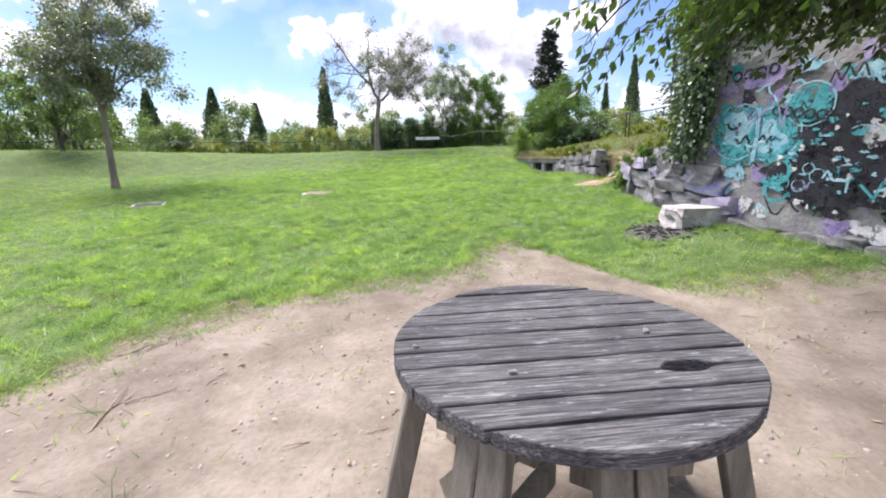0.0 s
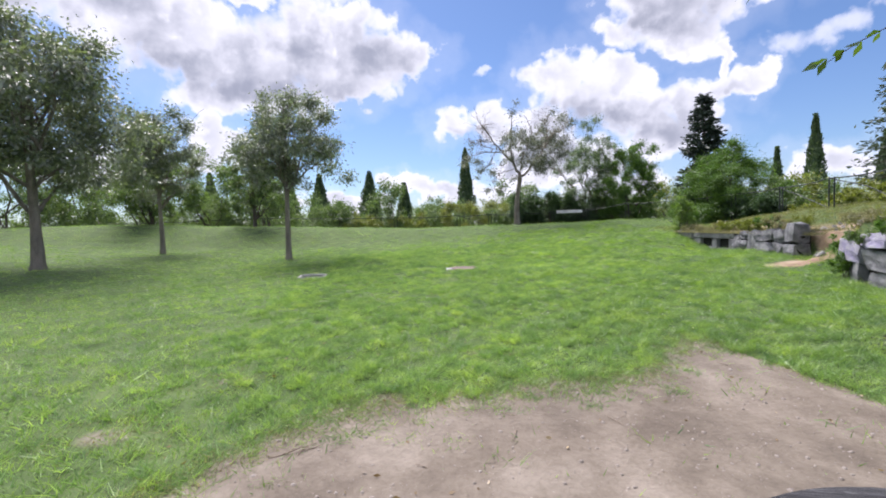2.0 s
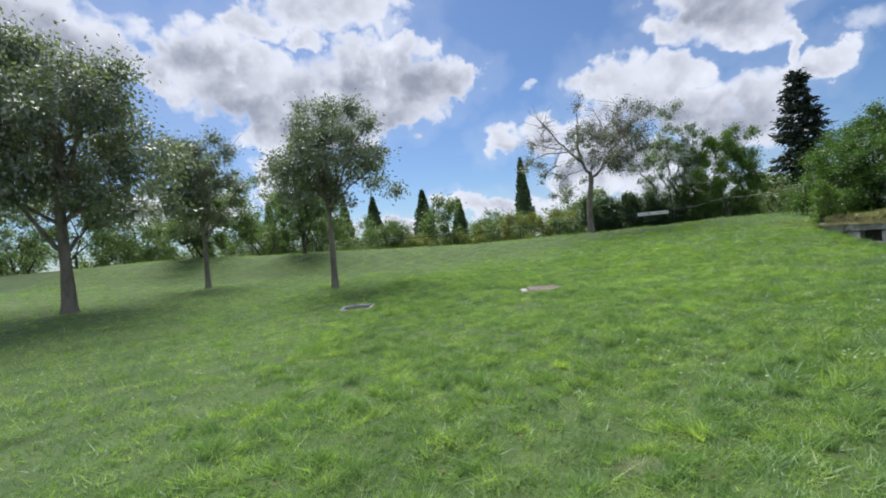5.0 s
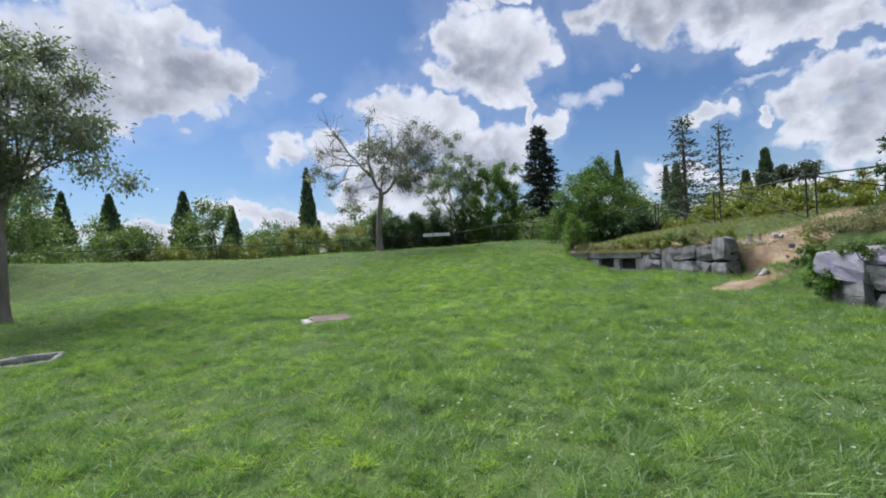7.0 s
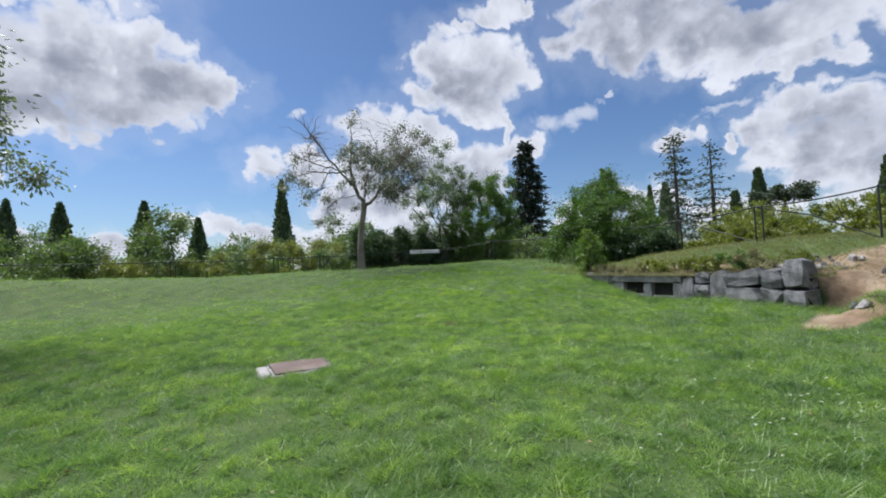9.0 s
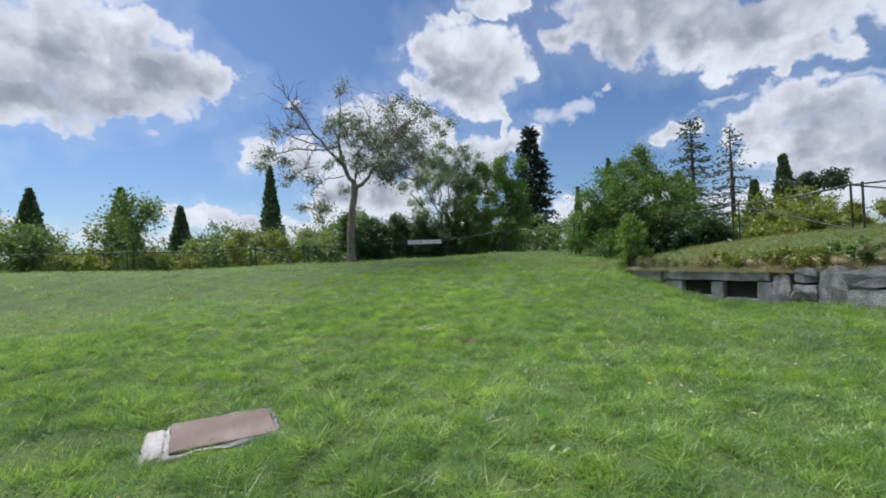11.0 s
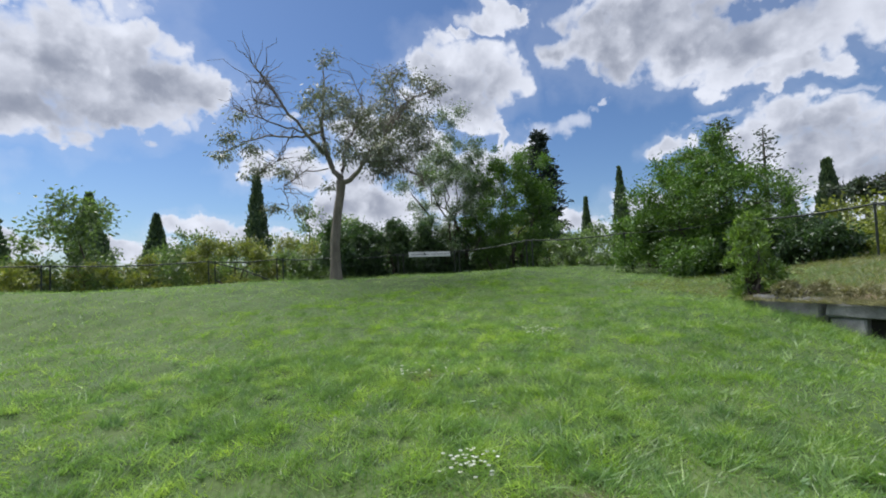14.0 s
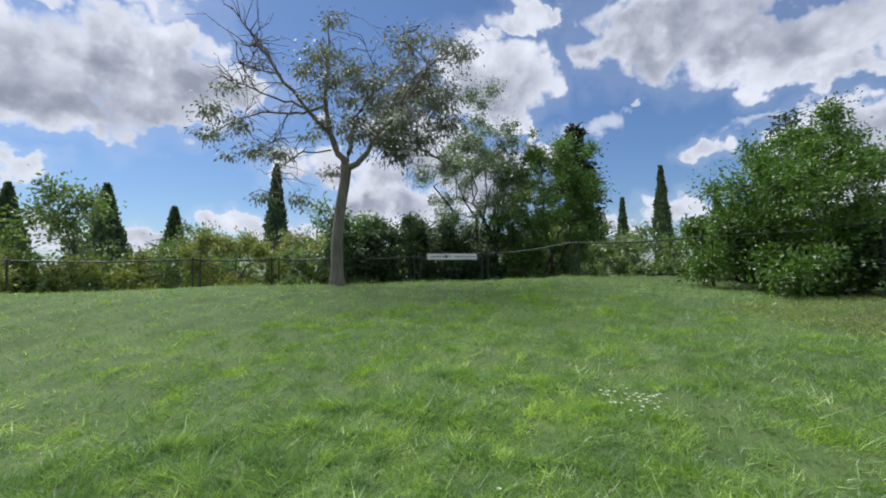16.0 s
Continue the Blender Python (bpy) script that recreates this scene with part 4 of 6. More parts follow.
def lawn_cover(x, y, turn, w, d, steel):
    c = thing("inspection_cover", (x, y, lz(x, y) + 0.012), "rusty steel cover in a pale concrete frame sunk in the lawn" if steel else
              "open pale concrete frame round a dark shaft cover in the lawn", "inspection cover")
    c.rotation_euler = (0.055, 0.0, turn)
    c.location.z += 0.004
    rim = 0.03 if steel else 0.05
    for k, (sx, sy, px, py) in enumerate(((w, rim, 0, d / 2), (w, rim, 0, -d / 2), (rim, d - rim, w / 2 - rim / 2, 0), (rim, d - rim, -w / 2 + rim / 2, 0))):
        bm = box_bm((sx, sy, 0.16), (px, py, -0.048 if steel else -0.03), bevel=0.012)
        bmesh.ops.subdivide_edges(bm, edges=[e for e in bm.edges if e.calc_length() > 0.3], cuts=7)
        chip = np.random.default_rng(60 + k)
        for v in bm.verts:
            v.co += Vector(chip.normal(size=3) * (0.008, 0.008, 0.004))
        part("frame_bar", bm, M["stone"] if steel and k in (0, 2) else M["white_stone"], c)
    bm = box_bm((w - 2 * rim, d - rim, 0.02), (0, 0, 0.032 if steel else -0.02), Matrix.Rotation(0.03, 4, "Y"), 0.005)
    part("plate", bm, M["rust"] if steel else M["dark"], c)
    if steel:
        bm = box_bm((0.15, d * 0.98, 0.10), (-w / 2 - 0.06, 0.0, -0.022), bevel=0.03)
        part("broken_slab", bm, M["white_stone"], c, "crumbling pale concrete edge")


lawn_cover(1.50, 8.70, radians(2), 0.68, 0.50, True)
lawn_cover(-2.26, 8.42, radians(4), 0.64, 0.46, False)


# ---------------------------------------------------------------- fence and sign
FENCE = [(-34, 26.0), (-20, 24.2), (-8, 22.4), (-0.8, 21.4), (2.6, 21.0), (4.2, 20.4), (5.6, 19.8), (7.2, 19.25), (8.9, 19.05), (10.1, 17.25), (11.3, 15.1), (11.85, 12.8), (12.0, 10.9),
         (11.33, 8.6), (11.15, 6.5), (11.5, 4.4), (12.0, 2.5)]


def fence_top(k):
    x, y = FENCE[k]
    return {8: 2.22, 9: 2.41, 10: 2.41, 11: 2.47, 12: 2.52, 13: 2.58, 14: 2.67, 15: 2.74, 16: 2.8}.get(k, 2.17 if k > 2 else 2.4)


def park_fence():
    f = thing("railing_fence", (8.9, 19.05, 1.5), "thin dark steel railing along the edge of the park", "fence")
    inv = Matrix.Translation((-8.9, -19.05, -1.5))
    for k in range(len(FENCE) - 1):
        (x, y), (u, v) = FENCE[k], FENCE[k + 1]
        za, zb = fence_top(k), fence_top(k + 1)
        n = 7
        line = [(x + (u - x) * s, y + (v - y) * s, za + (zb - za) * s - 0.05 * math.sin(math.pi * s), 0.017) for s in np.linspace(0, 1, n)]
        V, F = tubes([line], 6)
        o = mesh_ob("top_rail", V - [8.9, 19.05, 1.5], F, M["rail"], f, smooth=True)
        low = lz(x, y)
        ln = math.hypot(u - x, v - y)
        for off in (0.0, 0.16):
            px, py = x + (u - x) / ln * off, y + (v - y) / ln * off
            V, F = tubes([[(px, py, lz(px, py) - 0.2, 0.019), (px, py, (low + za) / 2, 0.019), (px, py, za + 0.03, 0.019)]], 6)
            mesh_ob("post", V - [8.9, 19.05, 1.5], F, M["rail"], f, smooth=True)
        if k in (4, 12, 13, 14):
            V, F = tubes([[(x, y, za, 0.014), ((x + u) / 2, (y + v) / 2, (za + low) / 2 + 0.1, 0.014), (u, v, lz(u, v), 0.014)]], 5)
            mesh_ob("brace_wire", V - [8.9, 19.05, 1.5], F, M["rail"], f, smooth=True)


park_fence()


def sign_board():
    s = thing("sign_board", (8.05, 19.0, 2.14), "narrow white sign board with dark lettering fixed to the railing", "sign")
    s.rotation_euler = (radians(-18), 0, radians(-1))
    board = part("board", box_bm((1.28, 0.025, 0.145), (0, -0.05, 0), bevel=0.004), M["sign"], s)
    rng = np.random.default_rng(2)
    x = -0.58
    while x < 0.56:
        w = rng.uniform(0.03, 0.09)
        if abs(x) > 0.08 or x > 0:
            part("text_bar", box_bm((w, 0.004, 0.016), (x + w / 2, -0.066, 0.0)), M["ink"], board)
        x += w + 0.025
    part("emblem", box_bm((0.05, 0.004, 0.06), (-0.17, -0.0675, 0.0), bevel=0.001), M["ink"], board)


sign_board()


# ---------------------------------------------------------------- trees
def tree(name, label, base, trunk, clumps, count, size, leaf, bark, seed, r0=0.12, limbs=14, twigs=True, wide=0.45, droop=0.5):
    """trunk: points above the base; limbs reach from its upper part into the clumps."""
    rng = np.random.default_rng(seed)
    t = thing(name, base, label, "tree")
    tr = np.array(trunk, float)
    p = np.array([[*q, r0 * (1.15 - 0.75 * k / (len(tr) - 1))] for k, q in enumerate(tr)])
    fine = np.linspace(0, len(p) - 1, 4 * len(p))
    p = np.stack([np.interp(fine, np.arange(len(p)), p[:, c]) for c in range(4)], 1)
    p[0, 3] *= 1.5
    p[1, 3] *= 1.15
    V, F = tubes([p], 10)
    mesh_ob("trunk", V, F, bark, t, smooth=True)
    c = np.asarray(clumps, float)
    lines = []
    pick = rng.permutation(len(c))[:limbs]
    for k in pick:
        low = p[len(p) // 2:]
        start = low[min(len(low) - 1, int(rng.random() ** 1.5 * len(low)))]
        a = limb(rng, start[:3], c[k, :3], start[3] * 0.55, 0.012, 7, 0.06)
        lines.append(a)
        if twigs:
            for _ in range(4):
                q = a[rng.integers(3, 7)]
                lines.append(limb(rng, q[:3], q[:3] + rng.normal(size=3) * c[k, 3] * 0.7, q[3] * 0.5 + 0.003, 0.004, 4))
    V, F = tubes(lines, 5)
    mesh_ob("branchwork", V, F, bark, t, smooth=True)
    pos, d = clumped(rng, c, count)
    tip = d + rng.normal(size=d.shape) * 0.6
    tip[:, 2] -= droop
    V, F = leaves(rng, pos, size * rng.uniform(0.6, 1.3, count), tip, wide)
    mesh_ob("crown", V, F, leaf, t)
    return t


def round_tree(name, label, x, y, top, bottom, radius, count, size, leaf, bark, seed, clumps=34, r0=0.12, lean=0.0):
    rng = np.random.default_rng(seed + 500)
    z0 = lz(x, y)
    h, b = top - z0, bottom - z0
    mid = (b + h) / 2
    cl = ellipsoid_clumps(rng, (lean, 0, mid), (radius * 0.80, radius * 0.80, (h - b) / 2 * 0.82), clumps, radius * 0.17, 0.3)
    taper = 1.15 - 0.65 * np.clip((cl[:, 2] - b) / (h - b), 0, 1) ** 1.3
    cl[:, :2] = (cl[:, :2] - [lean, 0]) * taper[:, None] + [lean, 0]
    trunk = [(0, 0, -0.1), (0.02, 0, b * 0.5), (lean * 0.4, 0.02, b * 0.95), (lean * 0.7, 0, mid), (lean, 0, h * 0.86)]
    return tree(name, label, (x, y, z0), trunk, cl, count, size, leaf, bark, seed, r0, limbs=26)


round_tree("park_tree", "small broadleaf tree with an upright rounded crown on the lawn", -3.83, 12.02, 6.35, 2.7, 2.45, 25000, 0.09, M["leaf_park"], M["bark"], 21, 100, 0.085, 0.08)
round_tree("park_tree", "slender young broadleaf tree with a thin airy crown", -9.05, 14.35, 6.9, 2.4, 2.2, 16000, 0.10, M["leaf_park"], M["bark"], 22, 75, 0.085)
round_tree("park_tree", "large dense broadleaf tree with a broad dark crown", -9.6, 9.7, 7.9, 2.0, 3.85, 44000, 0.115, M["leaf_park"], M["bark"], 23, 170, 0.15)

round_tree("hedge_tree", "tall dull green tree standing in the hedge behind the lawn", -7.3, 18.9, 6.5, 1.9, 1.7, 12000, 0.11, M["leaf_mid"], M["bark_dark"], 24, 60, 0.1)
round_tree("hedge_tree", "rounded dark tree at the top of the bank", -12.4, 19.6, 6.2, 1.8, 2.2, 14000, 0.12, M["leaf_mid"], M["bark_dark"], 25, 60, 0.12)


def main_tree():
    """The half-bare tree on the crest, with a fork and arching limbs."""
    rng = np.random.default_rng(77)
    x, y = 5.28, 18.5
    z0 = lz(x, y)
    t = thing("tree", (x, y, z0), "half-bare leaning tree with a pale forked trunk and sparse grey-green leaves", "tree")
    V, F = tubes([[(0, 0, -0.1, 0.17), (0.0, 0, 0.3, 0.125), (0.0, 0, 0.9, 0.115), (0.07, -0.03, 1.6, 0.105), (0.15, -0.07, 2.1, 0.10), (0.17, -0.08, 2.40, 0.115)]], 10)
    mesh_ob("trunk", V, F, M["bark"], t, smooth=True)
    k = 0.01114
    across, away = np.array([0.905, -0.426, 0.0]), np.array([0.426, 0.905, 0.0])

    def P(u, v, depth=0.0):
        grow = 1 + depth / 8.5
        return across * (u - 600) * k * grow + away * depth + np.array([0, 0, (503 - v) * k * grow])

    fork = P(617, 292)

    # main limbs as chains of points, then side limbs
    chains = [([fork, P(588, 235, 0.1), P(575, 160, 0.2), P(585, 90, 0.1), P(585, 12, 0.1)], 0.075),
              ([P(588, 235, 0.1), P(540, 170, -0.3), P(490, 90, -0.5), P(455, 35, -0.6), P(425, -5, -0.6)], 0.045),
              ([fork, P(640, 285, -0.1), P(675, 245, -0.4), P(720, 200, -0.6), P(760, 120, -0.7), P(745, 45, -0.7)], 0.07),
              ([fork, P(620, 235, 0.3), P(640, 170, 0.5), P(660, 130, 0.6), P(640, 70, 0.6)], 0.055),
              ([P(575, 180, 0.2), P(520, 195, 0.6), P(460, 190, 0.8), P(400, 205, 0.9), P(355, 235, 0.9)], 0.035),
              ([P(540, 185, 0.5), P(470, 160, 0.2), P(420, 135, 0.1), P(395, 125, 0.1)], 0.025),
              ([P(500, 195, 0.7), P(480, 240, 0.6), P(440, 268, 0.5)], 0.02),
              ([P(590, 260, 0), P(540, 265, -0.4), P(500, 290, -0.5), P(512, 335, -0.5)], 0.018),
              ([P(690, 240, -0.4), P(740, 245, -0.3), P(790, 280, -0.2), P(800, 300, -0.2)], 0.03),
              ([P(740, 170, -0.6), P(790, 100, -0.8), P(845, 80, -0.9)], 0.03),
              ([P(660, 250, 0.4), P(720, 270, 0.8), P(770, 240, 1.0)], 0.03),
              ([P(640, 180, 0.5), P(690, 120, 0.9), P(720, 80, 1.1)], 0.03),
              ([P(490, 90, -0.5), P(470, 60, -0.3), P(445, 70, 0.0)], 0.014),
              ([P(510, 120, -0.4), P(480, 110, -0.8), P(450, 95, -1.0)], 0.014)]
    lines, ends = [], []
    for pts, r in chains:
        p = np.array(pts)
        s = np.linspace(0, len(p) - 1, 4 * len(p))
        q = np.stack([np.interp(s, np.arange(len(p)), p[:, c]) for c in range(3)], 1)
        q[1:-1] = (q[:-2] + q[1:-1] * 2 + q[2:]) / 4 + rng.normal(size=(len(q) - 2, 3)) * 0.018
        lines.append(np.c_[q, np.linspace(r, 0.008, len(q))])
        for _ in range(26):
            a = q[rng.integers(len(q) // 3, len(q))]
            b = a + rng.normal(size=3) * np.array([0.34, 0.34, 0.26]) + [0, 0, 0.08]
            lines.append(limb(rng, a, b, 0.010, 0.003, 5, 0.1, 0.1))
            ends.append(b)
    V, F = tubes(lines, 6)
    mesh_ob("branchwork", V, F, M["bark"], t, smooth=True)
    spots = [(585, 22, 22), (600, 78, 26), (562, 108, 24), (625, 112, 30), (570, 160, 22), (400, 140, 20), (385, 180, 26), (362, 228, 24), (435, 262, 22), (428, 210, 22),
             (500, 262, 22), (470, 342, 18), (522, 348, 22), (590, 300, 16), (738, 58, 30), (785, 72, 28), (832, 84, 24), (722, 110, 34), (762, 122, 34), (705, 168, 36),
             (745, 195, 38), (690, 222, 34), (752, 240, 38), (715, 268, 28), (655, 175, 30), (625, 208, 26), (668, 140, 30), (795, 160, 34), (648, 230, 26), (580, 210, 22), (790, 215, 34), (540, 235, 18), (680, 190, 34), (725, 215, 34), (640, 140, 28), (600, 130, 26), (615, 170, 26), (700, 250, 30), (775, 175, 34), (735, 150, 34)]
    cl = [(*P(px, py, rng.normal() * 0.55), r * k * rng.uniform(1.0, 1.8)) for px, py, r in spots for _ in range(3)]
    pos, d = clumped(rng, cl, 15500)
    tip = d + rng.normal(size=d.shape) * 0.4
    tip[:, 2] -= 1.0
    V, F = leaves(rng, pos, 0.085 * rng.uniform(0.6, 1.3, len(pos)), tip, 0.38)
    mesh_ob("crown", V, F, M["leaf_dull"], t)


main_tree()


def bush(name, label, mid, radii, count, size, leaf, seed, clumps=40, stems=9, category="bush", droop=0.25, spread=0.36, wide=0.45, peak=0.0):
    rng = np.random.default_rng(seed)
    x, y = mid[0], mid[1]
    z0 = lz(x, y)
    t = thing(name, (x, y, z0), label, category)
    cl = ellipsoid_clumps(rng, (0, 0, mid[2] - z0), radii, clumps, min(radii) * spread, 0.35)
    u = np.clip((cl[:, 2] - (mid[2] - z0)) / radii[2], -1, 1.2) * 0.5 + 0.5
    cl[:, :2] *= (1 + peak * (0.45 - u))[:, None]
    cl[:, 3] *= 1 + 0.5 * peak * (0.5 - u)
    cl[:, 2] = np.maximum(cl[:, 2], 0.12)
    lines = []
    for k in range(stems):
        a = rng.normal(size=2) * radii[0] * 0.15
        c = cl[rng.integers(len(cl))]
        lines.append(limb(rng, (a[0], a[1], -0.1), c[:3], 0.035 * min(1.5, radii[2]), 0.006, 7, 0.05, 0.08))
    V, F = tubes(lines, 5)
    mesh_ob("stem", V, F, M["bark_dark"], t, smooth=True)
    pos, d = clumped(rng, cl, count, 0.85)
    pos[:, 2] = np.maximum(pos[:, 2], 0.02)
    tip = d + rng.normal(size=d.shape) * 0.6
    tip[:, 2] -= droop
    V, F = leaves(rng, pos, size * rng.uniform(0.55, 1.3, count), tip, wide)
    mesh_ob("crown", V, F, leaf, t)
    return t


bush("dark_bush", "dark leafy bush behind the railing below the sign", (7.05, 20.3, 2.35), (1.75, 0.8, 1.15), 34000, 0.09, M["leaf_dark"], 31, 80, spread=0.42)
bush("dark_bush", "dark dense undergrowth below the tall bushes", (9.1, 20.2, 2.05), (1.3, 0.7, 0.85), 18000, 0.09, M["leaf_dark"], 39, 44, 8, spread=0.5)
bush("tall_bush", "tall many-stemmed bush with glossy leaves and gaps of sky", (9.8, 20.5, 3.95), (2.0, 1.3, 2.7), 46000, 0.066, M["leaf_gloss"], 32, 120, 18, spread=0.29, peak=0.55)
bush("tall_bush", "dense green overgrown bush beside the tall one", (11.2, 19.4, 3.6), (1.9, 1.3, 2.6), 44000, 0.075, M["leaf_bright"], 33, 130, 9, spread=0.26, peak=0.6)
bush("large_bush", "large bright green bush leaning over the railing", (12.5, 13.9, 3.05), (1.4, 1.6, 1.75), 56000, 0.068, M["leaf_bright"], 34, 120, 12, spread=0.27, peak=1.25)
bush("large_bush", "dense lower green bush at the foot of the railing", (12.85, 15.2, 2.4), (1.25, 1.3, 0.8), 20000, 0.085, M["leaf_bright"], 36, 45, 8, peak=0.5)
# two dark bushes added to imitate the deep shade at the large bush's foot
bush("dark_bush", "low dark undergrowth in the shade of the large bush", (12.2, 13.4, 1.95), (0.6, 1.4, 0.5), 9000, 0.08, M["leaf_dark"], 37, 34, 6, spread=0.5)
bush("dark_bush", "dark ivy-like undergrowth beside the railing post", (12.35, 11.9, 2.0), (0.6, 0.6, 0.45), 7000, 0.08, M["leaf_dark"], 38, 30, 6, spread=0.5)
bush("shrub", "small light green shrub at the end of the concrete wall", (9.05, 11.32, 1.74), (0.36, 0.36, 0.62), 6500, 0.068, M["shoot"], 35, 60, 20, "shrub", droop=-0.8, spread=0.30, wide=0.3, peak=0.7)
for k, (x, y, z, r, h) in enumerate(((13.3, 10.6, 2.1, 1.2, 0.45), (13.0, 8.9, 2.4, 1.2, 0.5), (13.0, 6.9, 2.5, 1.2, 0.55), (13.3, 5.0, 2.6, 1.3, 0.6), (15.5, 8.0, 2.9, 1.5, 0.6), (15.6, 11.0, 2.6, 1.5, 0.6), (13.2, 3.0, 2.7, 1.3, 0.6))):
    bush("weed_thicket", "yellow-green thicket of tall weeds behind the railing", (x, y, z - 0.42), (r, r, h * 0.75), 6500, 0.075, M["weed"], 60 + k, 34, 6, "thicket")
for k, (x, y, z, r, h) in enumerate(((8.15, 5.0, 1.12, 0.42, 0.24), (8.7, 4.6, 1.55, 0.5, 0.22), (7.65, 4.7, 0.85, 0.34, 0.20), (7.5, 4.0, 1.25, 0.45, 0.2), (7.0, 3.2, 1.45, 0.4, 0.16), (9.3, 4.4, 1.75, 0.5, 0.2))):
    bush("weed_clump", "low green weeds growing over the tumbled stones", (x, y, z), (r, r, h), 1700, 0.05, (M["leaf_bright"], M["leaf_mid"])[k % 2], 170 + k, 16, 4, "weeds")
for k, (x, y, z, r, h) in enumerate(((8.25, 4.75, 1.30, 0.55, 0.34), (8.75, 5.0, 1.45, 0.5, 0.28), (7.95, 4.2, 1.42, 0.5, 0.28), (7.45, 3.4, 1.55, 0.5, 0.22), (8.6, 3.9, 1.65, 0.6, 0.26), (6.95, 2.7, 1.6, 0.4, 0.2))):
    bush("dry_weeds", "tangled half-dry weeds spilling over the tumbled wall", (x, y, z), (r, r, h), 2600, 0.06, (M["dry"], M["weed"])[k % 2], 190 + k, 22, 6, "weeds", droop=-0.3, wide=0.2)
for k, (x, y, z, r, h) in enumerate(((8.9, 8.2, 1.42, 0.32, 0.16), (8.85, 7.4, 1.46, 0.4, 0.18), (8.9, 6.9, 1.5, 0.3, 0.14), (8.95, 10.0, 1.32, 0.4, 0.12), (9.0, 9.2, 1.36, 0.34, 0.14), (8.95, 10.8, 1.36, 0.3, 0.12))):
    bush("dry_weeds", "brownish tuft of dead weeds hanging over the wall top", (x, y, z), (r * 0.7, r, h), 1500, 0.06, (M["weed"], M["dry"])[k % 2], 210 + k, 16, 4, "weeds", droop=0.1, wide=0.2)
for k, (x, y, z, r, h) in enumerate(((8.95, 8.6, 1.42, 0.30, 0.16), (9.0, 7.8, 1.46, 0.34, 0.18), (9.1, 9.6, 1.38, 0.3, 0.12))):
    bush("weed_clump", "tuft of green weeds on the terrace above the wall", (x, y, z), (r, r, h), 1100, 0.05, (M["weed"], M["leaf_bright"])[k % 2], 180 + k, 14, 4, "weeds")
for k, (x, y, z, r, h) in enumerate(((3.0, 25.0, 1.9, 1.6, 1.1), (0.2, 26.0, 1.7, 1.7, 1.0), (5.6, 25.5, 2.0, 1.3, 1.3), (-2.8, 26.5, 1.7, 1.6, 1.0))):
    bush("hedge_bush", "sunny yellow-green bush beyond the railing", (x, y, z), (r, r, h), 9000, 0.10, M["leaf_sun"], 70 + k, 30, 5)
for k, (x, y, z, r, h) in enumerate(((6.0, 23.4, 1.6, 1.6, 1.0), (8.8, 23.0, 1.8, 1.8, 1.2), (11.6, 22.4, 1.9, 1.8, 1.3), (14.2, 21.0, 2.0, 1.8, 1.2), (14.6, 17.6, 2.0, 1.6, 1.0), (14.4, 14.6, 2.2, 1.6, 1.1))):
    bush("hedge_bush", "dull green bush filling the gap behind the railing", (x, y, z), (r, r, h), 9000, 0.12, M["leaf_mid"], 80 + k, 34, 5)
for k in range(16):
    rng = np.random.default_rng(900 + k)
    x = -34 + k * 2.9 + rng.normal() * 0.6
    y = 31 + rng.normal() * 2.5
    h = rng.uniform(1.4, 2.3) + (0.9 if x < -14 else 0.0)
    bush("hedge_tree", "dull green broadleaf tree in the hedge beyond the railing", (x, y, 1.2 + h * 0.75), (2.0, 1.8, h), 6500, 0.15, M["leaf_mid"], 910 + k, 34, 5, "tree")
for k in range(10):
    rng = np.random.default_rng(970 + k)
    x, y = -19.0 + 2.6 * k + rng.normal() * 0.4, 27.6 - 0.12 * k + rng.normal() * 0.5
    bush("hedge_bush", "dull green hedge bush closing the view behind the railing", (x, y, 1.55), (1.9, 1.2, rng.uniform(0.9, 1.35)), 5000, 0.14, M["leaf_mid"], 980 + k, 34, 5, spread=0.5)
for k in range(9):
    rng = np.random.default_rng(940 + k)
    x, y = -33 + k * 3.0, 19.5 + 5.5 * (k / 8) + rng.normal() * 0.8
    h = rng.uniform(2.3, 3.1) + (0.9 if k < 5 else 0.0)
    bush("hedge_tree", "dark dense tree at the edge of the park", (x, y, 1.6 + h * 0.8), (2.1, 1.9, h), 7500, 0.16, M["leaf_mid"], 950 + k, 40, 5, "tree")


